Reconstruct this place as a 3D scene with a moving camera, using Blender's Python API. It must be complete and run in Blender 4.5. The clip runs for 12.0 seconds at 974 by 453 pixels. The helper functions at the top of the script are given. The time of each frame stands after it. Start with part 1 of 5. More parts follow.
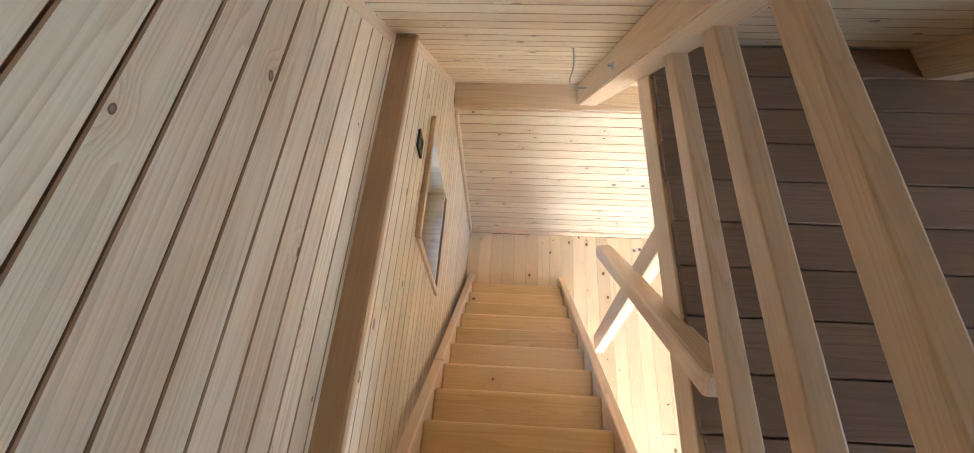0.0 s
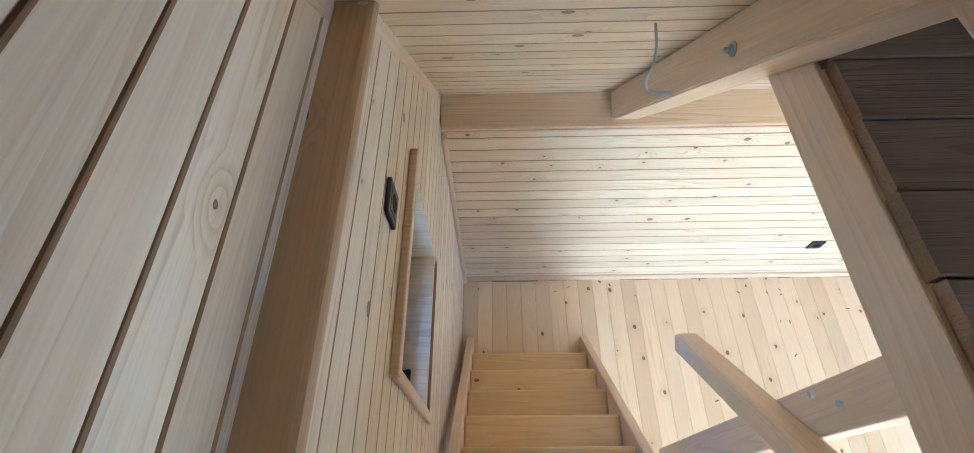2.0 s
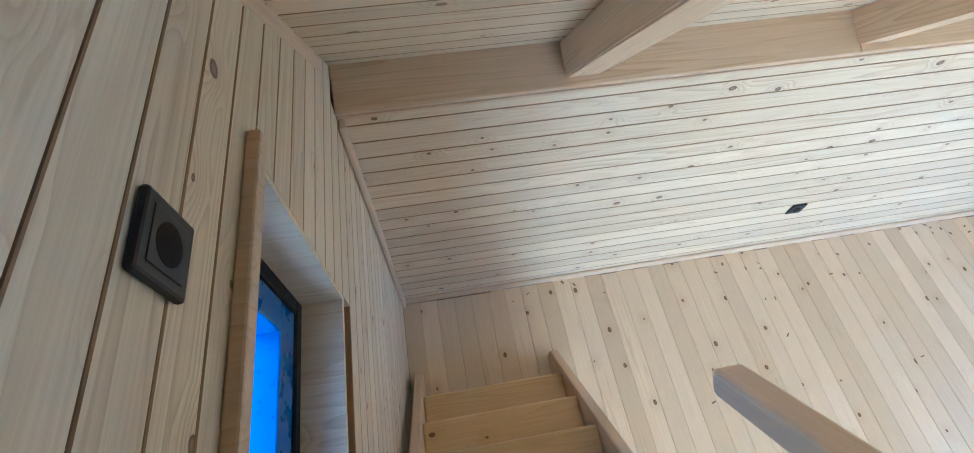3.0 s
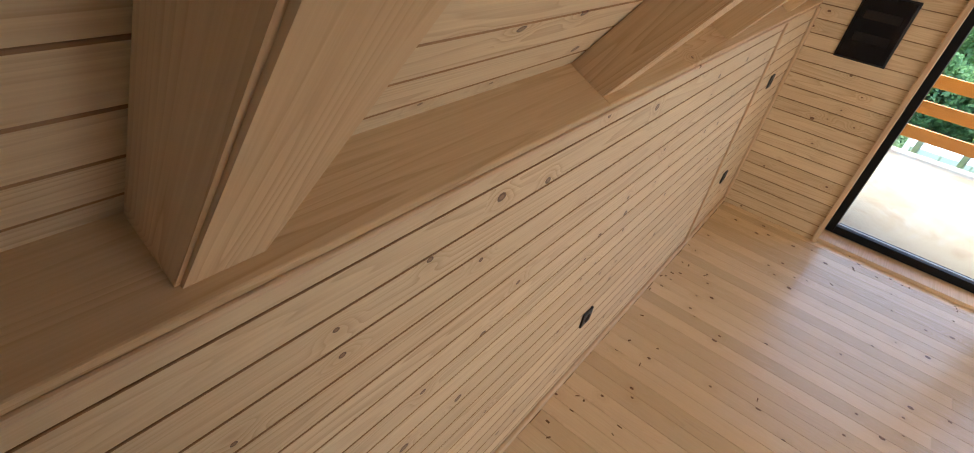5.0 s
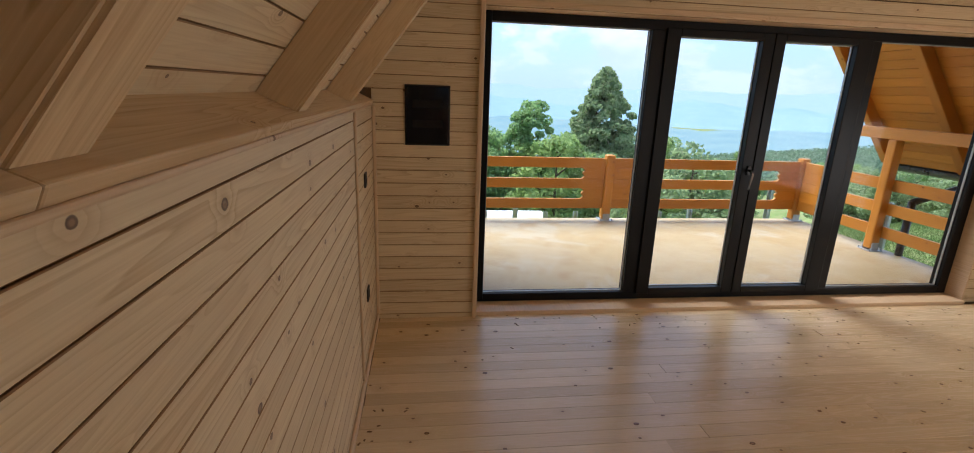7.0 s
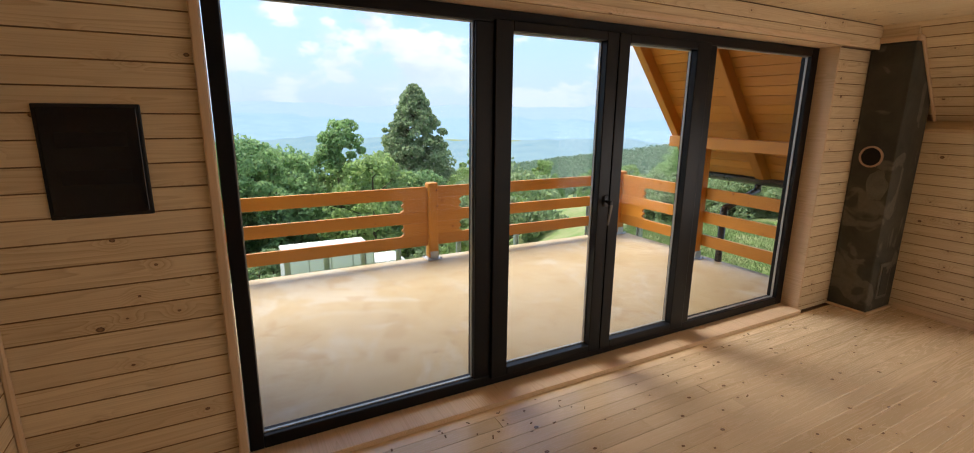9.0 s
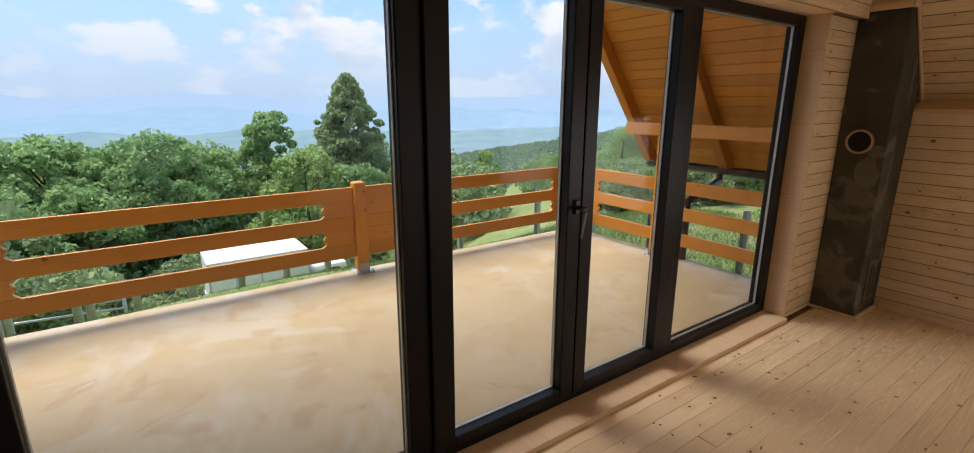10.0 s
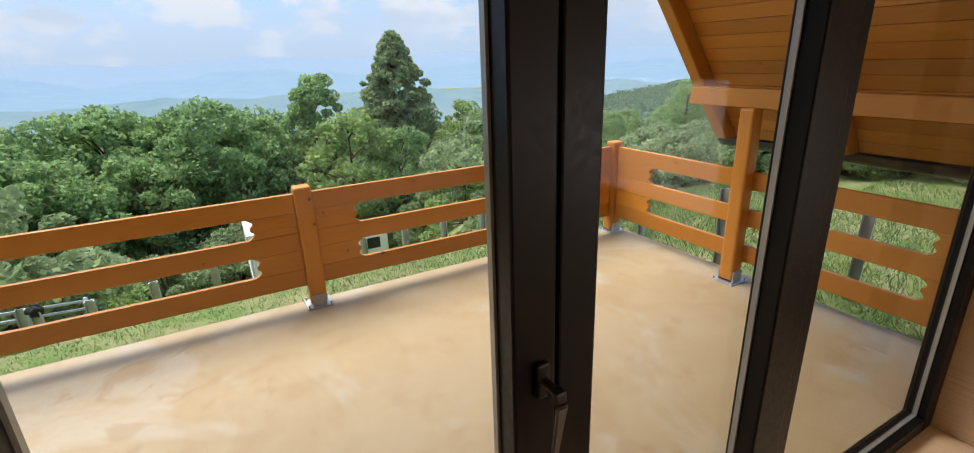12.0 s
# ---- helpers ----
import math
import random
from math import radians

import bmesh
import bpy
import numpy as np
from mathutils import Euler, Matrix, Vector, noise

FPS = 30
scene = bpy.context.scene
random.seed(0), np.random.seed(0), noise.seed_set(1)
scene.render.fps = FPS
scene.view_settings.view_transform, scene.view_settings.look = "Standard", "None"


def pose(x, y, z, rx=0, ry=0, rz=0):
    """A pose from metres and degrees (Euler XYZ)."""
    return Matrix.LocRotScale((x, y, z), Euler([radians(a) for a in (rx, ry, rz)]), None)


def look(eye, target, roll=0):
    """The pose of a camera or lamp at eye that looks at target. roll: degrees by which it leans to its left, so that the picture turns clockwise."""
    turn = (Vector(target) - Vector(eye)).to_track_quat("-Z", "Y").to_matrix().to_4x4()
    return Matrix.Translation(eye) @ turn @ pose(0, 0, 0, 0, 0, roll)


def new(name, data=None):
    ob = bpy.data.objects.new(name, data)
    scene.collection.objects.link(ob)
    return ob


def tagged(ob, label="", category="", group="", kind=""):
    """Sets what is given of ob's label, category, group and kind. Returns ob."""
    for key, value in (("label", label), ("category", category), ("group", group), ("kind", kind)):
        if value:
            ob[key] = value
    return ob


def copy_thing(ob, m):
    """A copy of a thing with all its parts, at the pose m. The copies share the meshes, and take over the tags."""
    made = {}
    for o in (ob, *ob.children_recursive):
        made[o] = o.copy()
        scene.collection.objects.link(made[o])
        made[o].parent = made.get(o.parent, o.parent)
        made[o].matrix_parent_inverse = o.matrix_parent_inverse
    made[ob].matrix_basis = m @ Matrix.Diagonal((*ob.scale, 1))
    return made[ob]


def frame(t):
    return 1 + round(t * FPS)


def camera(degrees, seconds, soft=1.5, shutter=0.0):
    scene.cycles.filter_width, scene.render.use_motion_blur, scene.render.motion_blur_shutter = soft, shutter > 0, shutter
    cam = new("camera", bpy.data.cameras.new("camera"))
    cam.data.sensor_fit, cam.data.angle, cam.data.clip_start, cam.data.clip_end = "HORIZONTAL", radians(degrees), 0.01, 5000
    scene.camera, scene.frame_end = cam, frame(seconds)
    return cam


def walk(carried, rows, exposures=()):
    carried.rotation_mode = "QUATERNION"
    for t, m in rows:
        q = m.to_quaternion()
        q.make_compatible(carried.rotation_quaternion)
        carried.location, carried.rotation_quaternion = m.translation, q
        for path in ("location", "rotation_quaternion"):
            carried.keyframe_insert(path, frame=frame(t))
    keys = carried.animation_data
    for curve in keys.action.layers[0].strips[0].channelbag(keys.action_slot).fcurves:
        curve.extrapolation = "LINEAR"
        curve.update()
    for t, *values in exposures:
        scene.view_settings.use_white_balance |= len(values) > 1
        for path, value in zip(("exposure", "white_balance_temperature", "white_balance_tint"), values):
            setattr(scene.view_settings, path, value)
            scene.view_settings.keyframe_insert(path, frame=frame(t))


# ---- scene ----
cam = camera(89.2, 12.0, soft=1.0)
EXPOSURES = [(0.0, 4.4, 4450, -2), (1.0, 4.4, 4100, -3), (2.0, 4.05, 3850, -6), (2.7, 3.6, 3600, -7), (4.3, 3.2, 5150, 4), (5.0, 2.32, 5600, 7), (6.0, 1.7, 5700, 7), (6.6, 1.15, 5800, 9), (7.5, 1.2, 6300, 12), (9.3, 1.05, 6500, 14), (10.7, 0.7, 6550, 14), (12.0, 0.78, 6600, 14)]
PATH = [
    (0, (0.123, -0.231, 3.788), (0.019, 0.729, 2.037), -3.3),
    (0.5, (0.026, -0.063, 3.638), (-0.104, 0.941, 1.913), -3.5),
    (1, (0.013, 0.062, 3.512), (-0.124, 1.08, 1.796), -3.7),
    (1.5, (0.003, 0.197, 3.359), (-0.103, 1.216, 1.642), -3.7),
    (2, (-0.026, 0.373, 3.16), (-0.058, 1.384, 1.435), -2.4),
    (2.5, (0.018, 0.539, 2.921), (0.089, 1.535, 1.188), -0.1),
    (2.7, (-0.004, 0.595, 2.823), (0.111, 1.576, 1.083), 0.6),
    (4.3, (0.211, 1.12, 2.244), (1.069, 2.149, 0.759), 7.7),
    (4.5, (0.262, 1.173, 2.186), (1.243, 2.182, 0.764), 8.3),
    (5, (0.352, 1.32, 2.02), (1.683, 2.228, 0.835), 9.2),
    (5.5, (0.483, 1.412, 1.884), (2.126, 2.129, 0.998), 9.7),
    (6, (0.605, 1.472, 1.746), (2.423, 1.915, 1.041), 6.1),
    (6.5, (0.777, 1.499, 1.671), (2.681, 1.586, 1.067), 3.4),
    (7, (1.037, 1.466, 1.659), (2.947, 1.208, 1.125), 2.1),
    (7.5, (1.291, 1.387, 1.686), (3.151, 0.814, 1.225), 1.1),
    (7.7, (1.388, 1.326, 1.691), (3.229, 0.68, 1.25), 1.1),
    (9.5, (2.62, 0.894, 1.64), (4.271, -0.127, 1.159), 0.4),
    (10, (2.954, 0.631, 1.61), (4.537, -0.49, 1.122), 0.1),
    (10.5, (3.257, 0.304, 1.59), (4.796, -0.884, 1.121), -0.5),
    (11, (3.524, -0.067, 1.615), (5.052, -1.26, 1.122), -0.9),
    (11.5, (3.783, -0.385, 1.664), (5.366, -1.473, 1.106), -2.2),
    (12, (4.002, -0.645, 1.666), (5.665, -1.547, 1.018), -2.05),
]
walk(cam, [(t, look(eye, target, roll)) for t, eye, target, roll in PATH], EXPOSURES)

# ---- world and light ----
world = bpy.data.worlds.new("world")
scene.world = world
world.use_nodes = True
wn, wl = world.node_tree.nodes, world.node_tree.links
wn.clear()
SUN_EL, SUN_AZ = 64.0, 58.0   # the sun stands high, to the side of the glazed gable


def build_world():
    out = wn.new("ShaderNodeOutputWorld")
    bg = wn.new("ShaderNodeBackground")
    bg.inputs["Strength"].default_value = 0.118
    sky = wn.new("ShaderNodeTexSky")
    sky.sky_type = "NISHITA"
    sky.sun_disc = False
    sky.sun_elevation = radians(SUN_EL)
    sky.sun_rotation = radians(SUN_AZ)
    sky.air_density, sky.dust_density, sky.ozone_density = 1.0, 1.6, 1.0
    tc = wn.new("ShaderNodeTexCoord")
    sep = wn.new("ShaderNodeSeparateXYZ")
    wl.new(tc.outputs["Generated"], sep.inputs[0])
    def cloud_noise(scale, shift, detail, rough):
        at = wn.new("ShaderNodeMapping")
        at.inputs[1].default_value = shift
        at.inputs[3].default_value = (1.0, 1.0, 1.9)
        wl.new(tc.outputs["Generated"], at.inputs[0])
        no = wn.new("ShaderNodeTexNoise")
        no.inputs["Scale"].default_value, no.inputs["Detail"].default_value = scale, detail
        no.inputs["Roughness"].default_value = rough
        wl.new(at.outputs[0], no.inputs["Vector"])
        return no.outputs["Fac"]

    def ramp(value, a, b, lo=0.0, hi=1.0):
        r = wn.new("ShaderNodeMapRange")
        r.interpolation_type = "SMOOTHSTEP"
        for i, x in enumerate((a, b, lo, hi)):
            r.inputs[i + 1].default_value = x
        wl.new(value, r.inputs[0])
        return r.outputs[0]

    def mixed(fac, a, b):
        m = wn.new("ShaderNodeMixRGB")
        for x, s in zip((fac, a, b), m.inputs):
            if isinstance(x, tuple):
                s.default_value = (*x, 1)
            elif isinstance(x, float):
                s.default_value = x
            else:
                wl.new(x, s)
        return m.outputs[0]

    puffs = ramp(cloud_noise(6.5, (0.0, 0.0, 0.0), 9.0, 0.55), 0.497, 0.585)
    veil = ramp(cloud_noise(2.6, (3.0, 1.0, 0.0), 5.0, 0.5), 0.45, 0.75, 0.0, 0.28)
    shade = ramp(cloud_noise(6.5, (0.0, 0.0, 0.11), 5.0, 0.5), 0.48, 0.64)
    low = ramp(sep.outputs[2], 0.0, 0.19, 0.78, 0.0)
    colour = mixed(0.6, sky.outputs[0], (1.65, 3.3, 6.1))
    colour = mixed(veil, colour, (4.0, 4.7, 5.6))
    colour = mixed(puffs, colour, mixed(shade, (4.9, 5.05, 5.3), (3.4, 3.85, 4.6)))
    colour = mixed(low, colour, (2.85, 3.65, 4.7))
    wl.new(colour, bg.inputs["Color"])
    wl.new(bg.outputs[0], out.inputs[0])


build_world()
sun_data = bpy.data.lights.new("sun", "SUN")
sun_data.energy, sun_data.angle, sun_data.color = 3.4, radians(40), (1.0, 0.95, 0.87)
sun = new("sun", sun_data)
_az, _el = radians(SUN_AZ), radians(SUN_EL)
sun.matrix_world = look((0, 0, 30), (-math.sin(_az) * math.cos(_el), -math.cos(_az) * math.cos(_el), 30 - math.sin(_el)))


def fill_light(name, at, normal, width, height, watts):
    """Added fill lamp that brightens the room; no such window is known."""
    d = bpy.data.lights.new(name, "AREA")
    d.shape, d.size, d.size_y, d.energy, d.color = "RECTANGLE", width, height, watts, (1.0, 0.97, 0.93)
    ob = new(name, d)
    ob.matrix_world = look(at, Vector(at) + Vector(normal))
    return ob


# fill lamps added out of view; no opening stands behind the first two
fill_light("side_window_light", (1.55, -4.06, 0.92), (0, 1, 0), 2.7, 1.05, 14)
fill_light("rear_door_light", (-0.19, -2.35, 1.05), (1, 0, 0), 2.3, 2.0, 5)
fill_light("loft_window_light", (4.40, -1.16, 3.48), (-1, 0, 0), 1.15, 1.0, 2.6)

# ---- materials ----


class Mat:
    """Small wrapper round a node material."""

    def __init__(self, name, rough=0.6, metal=0.0, spec=0.4):
        self.m = bpy.data.materials.new(name)
        self.m.use_nodes = True
        self.n, self.l = self.m.node_tree.nodes, self.m.node_tree.links
        self.b = self.n["Principled BSDF"]
        self.b.inputs["Roughness"].default_value = rough
        self.b.inputs["Metallic"].default_value = metal
        self.b.inputs["Specular IOR Level"].default_value = spec

    def put(self, value, socket):
        if isinstance(value, bpy.types.NodeSocket):
            self.l.new(value, socket)
        elif isinstance(value, (tuple, list)) and len(value) == 3 and socket.type == "RGBA":
            socket.default_value = (*value, 1)
        else:
            socket.default_value = value

    def math(self, op, a, b=0.0, c=None, clamp=False):
        k = self.n.new("ShaderNodeMath")
        k.operation, k.use_clamp = op, clamp
        self.put(a, k.inputs[0])
        self.put(b, k.inputs[1])
        if c is not None:
            self.put(c, k.inputs[2])
        return k.outputs[0]

    def span(self, v, a, b, lo=0.0, hi=1.0, smooth=False):
        k = self.n.new("ShaderNodeMapRange")
        if smooth:
            k.interpolation_type = "SMOOTHSTEP"
        for i, x in enumerate((v, a, b, lo, hi)):
            self.put(x, k.inputs[i])
        return k.outputs[0]

    def mix(self, f, a, b, how="MIX"):
        k = self.n.new("ShaderNodeMixRGB")
        k.blend_type = how
        for x, s in zip((f, a, b), k.inputs):
            self.put(x, s)
        return k.outputs[0]

    def coords(self, kind="Object"):
        return self.n.new("ShaderNodeTexCoord").outputs[kind]

    def scaled(self, v, s, offset=(0, 0, 0)):
        k = self.n.new("ShaderNodeMapping")
        self.put(v, k.inputs[0])
        self.put(offset, k.inputs[1])
        k.inputs[3].default_value = s
        return k.outputs[0]

    def noise(self, v, scale=1.0, detail=4.0, rough=0.55, dist=0.0):
        k = self.n.new("ShaderNodeTexNoise")
        self.put(v, k.inputs["Vector"])
        k.inputs["Scale"].default_value, k.inputs["Detail"].default_value = scale, detail
        k.inputs["Roughness"].default_value, k.inputs["Distortion"].default_value = rough, dist
        return k.outputs["Fac"]

    def rnd(self):
        a = self.n.new("ShaderNodeObjectInfo").outputs["Random"]
        b = self.n.new("ShaderNodeNewGeometry").outputs["Random Per Island"]
        return self.math("FRACT", self.math("ADD", self.math("MULTIPLY", a, 7.31), b))

    def bump(self, h, strength=0.3, dist=0.01):
        k = self.n.new("ShaderNodeBump")
        k.inputs["Strength"].default_value, k.inputs["Distance"].default_value = strength, dist
        self.l.new(h, k.inputs["Height"])
        self.l.new(k.outputs[0], self.b.inputs["Normal"])

    def done(self, colour):
        self.put(colour, self.b.inputs["Base Color"])
        return self.m


def wood(name, light, dark, knot=(0.15, 0.065, 0.026), rough=0.44, grain=0.75, knots=0.16, vary=0.10, spec=0.5, relief=0.15):
    """Softwood whose grain runs along the piece's own x axis, with knots that pass through its thickness."""
    k = Mat(name, rough, 0.0, spec)
    r = k.rnd()
    off = k.n.new("ShaderNodeCombineXYZ")
    k.put(k.math("MULTIPLY", r, 61.0), off.inputs[0])
    k.put(k.math("MULTIPLY", r, 23.0), off.inputs[1])
    k.put(k.math("MULTIPLY", r, 9.0), off.inputs[2])
    add = k.n.new("ShaderNodeVectorMath")
    k.put(k.coords(), add.inputs[0])
    k.put(off.outputs[0], add.inputs[1])
    p = add.outputs[0]
    flat = k.scaled(p, (0.72, 1, 0))
    vo = k.n.new("ShaderNodeTexVoronoi")
    vo.voronoi_dimensions = "2D"
    vo.inputs["Scale"].default_value = 6.5
    k.put(flat, vo.inputs["Vector"])
    col = k.n.new("ShaderNodeSeparateColor")
    k.put(vo.outputs["Color"], col.inputs[0])
    keep = k.math("LESS_THAN", col.outputs[0], knots)
    size = k.span(k.math("POWER", col.outputs[1], 1.6), 0, 1, 0.030, 0.080)
    d = k.math("ADD", vo.outputs["Distance"], k.math("MULTIPLY", k.math("SUBTRACT", k.noise(flat, 60, 2), 0.5), 0.03))
    near = k.math("MULTIPLY", k.math("SUBTRACT", 1.0, k.math("DIVIDE", d, size), clamp=True), keep)
    core = k.span(near, 0.08, 0.34, smooth=True)
    halo = k.math("MULTIPLY", k.span(d, 0.0, 0.34, 1.0, 0.0, smooth=True), keep)
    bend = k.math("MULTIPLY", halo, 0.22)
    low = k.noise(k.scaled(p, (0.42, 8.5, 8.5)), 1.0, 2.0, 0.45)
    ph = k.math("ADD", k.math("MULTIPLY", low, 21.0), k.math("MULTIPLY", bend, 11.0))
    # each year ring darkens slowly and ends abruptly in a thin dark latewood line
    saw = k.math("FRACT", ph)
    ring = k.math("MULTIPLY", k.math("POWER", saw, 2.6), k.span(saw, 0.93, 1.0, 1.0, 0.0))
    fine = k.span(k.noise(k.scaled(p, (3.0, 210.0, 210.0)), 1.0, 3.0, 0.6), 0.3, 0.7)
    g = k.math("ADD", k.math("MULTIPLY", k.math("MULTIPLY", ring, k.span(k.noise(k.scaled(p, (0.9, 5.0, 5.0)), 1.0, 2), 0.35, 0.65, 0.25, 1.0)), 0.72), k.math("MULTIPLY", fine, 0.36))
    c = k.mix(k.math("MULTIPLY", g, grain), light, dark)
    tint = k.span(k.math("FRACT", k.math("MULTIPLY", r, 13.7)), 0, 1, 1.0 - vary, 1.0 + vary * 0.35)
    cc = k.n.new("ShaderNodeCombineColor")
    k.put(tint, cc.inputs[0])
    k.put(k.math("POWER", tint, 1.18), cc.inputs[1])
    k.put(k.math("POWER", tint, 1.45), cc.inputs[2])
    c = k.mix(1.0, c, cc.outputs[0], "MULTIPLY")
    stain = k.span(k.noise(k.scaled(p, (1.1, 2.4, 2.4)), 1.6, 3), 0.42, 0.75, 0.0, 0.5)
    c = k.mix(stain, c, tuple(0.5 * a + 0.5 * b for a, b in zip(light, dark)))
    c = k.mix(k.math("MULTIPLY", k.math("MULTIPLY", halo, k.span(saw, 0.2, 1.0, 0.5, 1.0)), 0.42), c, dark)
    rim = k.math("MULTIPLY", k.span(near, 0.02, 0.16), k.span(near, 0.30, 0.60, 1.0, 0.35))
    c = k.mix(k.math("MULTIPLY", core, 0.75), c, tuple(1.7 * x for x in knot))
    c = k.mix(k.math("MULTIPLY", rim, 0.85), c, tuple(0.6 * x for x in knot))
    k.bump(k.math("ADD", k.math("MULTIPLY", g, 0.6), k.math("MULTIPLY", core, 0.5)), relief, 0.004)
    k.put(k.span(g, 0, 1, rough - 0.06, rough + 0.1), k.b.inputs["Roughness"])
    return k.done(c)


M_PINE = wood("pine cladding", (0.825, 0.668, 0.435), (0.50, 0.322, 0.155), knots=0.42, vary=0.12, grain=0.9)
# darker wood that paints the grooves' shade onto the board edges
M_GROOVE_SHADE = wood("board edge with painted groove shade", (0.42, 0.25, 0.115), (0.29, 0.155, 0.065), rough=0.7, knots=0.05, vary=0.2)
M_FLOOR = wood("pine floor", (0.86, 0.678, 0.435), (0.56, 0.36, 0.172), rough=0.28, knots=0.46, vary=0.17, spec=0.5)
M_BEAM = wood("planed beam", (0.80, 0.60, 0.36), (0.50, 0.295, 0.13), rough=0.55, grain=0.9, knots=0.14, vary=0.12)
M_LEDGE = wood("aged beam edge", (0.58, 0.375, 0.18), (0.34, 0.19, 0.075), rough=0.55, knots=0.06, vary=0.1)
M_TRIM = wood("pine trim", (0.78, 0.575, 0.37), (0.52, 0.33, 0.165), rough=0.5, knots=0.05, vary=0.12)
M_STEP = wood("stair pine", (0.80, 0.56, 0.27), (0.54, 0.31, 0.10), rough=0.42, knots=0.16, vary=0.14, spec=0.45)
M_ROUGH = wood("rough sawn boards", (0.26, 0.16, 0.09), (0.15, 0.085, 0.045), knot=(0.05, 0.03, 0.02), rough=0.85, knots=0.12, vary=0.35, relief=0.6)
M_STAIN = wood("stained larch", (0.66, 0.275, 0.036), (0.42, 0.145, 0.014), knot=(0.14, 0.05, 0.012), rough=0.42, knots=0.16, vary=0.24, spec=0.45)


def plain(name, colour, rough=0.5, metal=0.0, spec=0.4, vary=0.12, scale=6.0, relief=0.1, dark=None):
    k = Mat(name, rough, metal, spec)
    p = k.coords()
    a = k.noise(p, scale, 5, 0.6)
    b = k.noise(p, scale * 14, 3, 0.6)
    f = k.math("ADD", k.math("MULTIPLY", a, 0.65), k.math("MULTIPLY", b, 0.35))
    lo = dark or tuple(c * (1 - 2 * vary) for c in colour)
    hi = tuple(min(1.0, c * (1 + vary)) for c in colour)
    c = k.mix(k.span(f, 0.3, 0.7), lo, hi)
    k.bump(b, relief, 0.004)
    k.put(k.span(a, 0.3, 0.7, max(0.05, rough - 0.08), min(1, rough + 0.08)), k.b.inputs["Roughness"])
    return k.done(c)


M_ALU = plain("black aluminium", (0.006, 0.0055, 0.0055), 0.38, 0.0, 0.22, 0.06, 60, 0.01)
M_FILM = plain("blue film", (0.035, 0.13, 0.36), 0.3, 0, 0.5, 0.1, 10, 0.05)
M_SOCKET = plain("black plastic", (0.016, 0.015, 0.0155), 0.42, 0, 0.35, 0.1, 30, 0.03)
M_SEAL = plain("grey spacer", (0.45, 0.45, 0.42), 0.45, 0.6, 0.5, 0.08, 30, 0.02)
M_ZINC = plain("galvanised steel", (0.52, 0.54, 0.56), 0.45, 0.7, 0.5, 0.15, 12, 0.1)
M_GUTTER = plain("dark brown gutter", (0.075, 0.066, 0.062), 0.32, 0.3, 0.5, 0.1, 8, 0.05)
M_WHITE = plain("white sheet metal", (0.78, 0.79, 0.80), 0.45, 0, 0.5, 0.05, 1.5, 0.05)
M_RUBBER = plain("tyre rubber", (0.025, 0.025, 0.025), 0.8, 0, 0.3, 0.2, 10, 0.1)
M_HANDLE = plain("brushed handle metal", (0.035, 0.035, 0.037), 0.35, 0.5, 0.5, 0.1, 20, 0.03)
M_LEVER = plain("satin lever metal", (0.17, 0.16, 0.145), 0.4, 0.5, 0.5, 0.1, 20, 0.03)
M_CABLE = plain("grey cable", (0.45, 0.45, 0.46), 0.5, 0, 0.4, 0.05, 20, 0.03)
M_TILE = plain("red roof tile", (0.48, 0.17, 0.10), 0.7, 0, 0.3, 0.25, 3, 0.3)
M_PLASTER = plain("pale plaster", (0.72, 0.68, 0.60), 0.85, 0, 0.3, 0.1, 2, 0.2)
M_FLUE = plain("flue clay ring", (0.50, 0.33, 0.22), 0.7, 0, 0.3, 0.15, 20, 0.2)
M_DARK = plain("flat dark", (0.02, 0.017, 0.015), 0.9, 0, 0.2, 0.2, 20, 0.2)
M_BARK = plain("bark", (0.12, 0.085, 0.06), 0.9, 0, 0.2, 0.3, 6, 0.6)


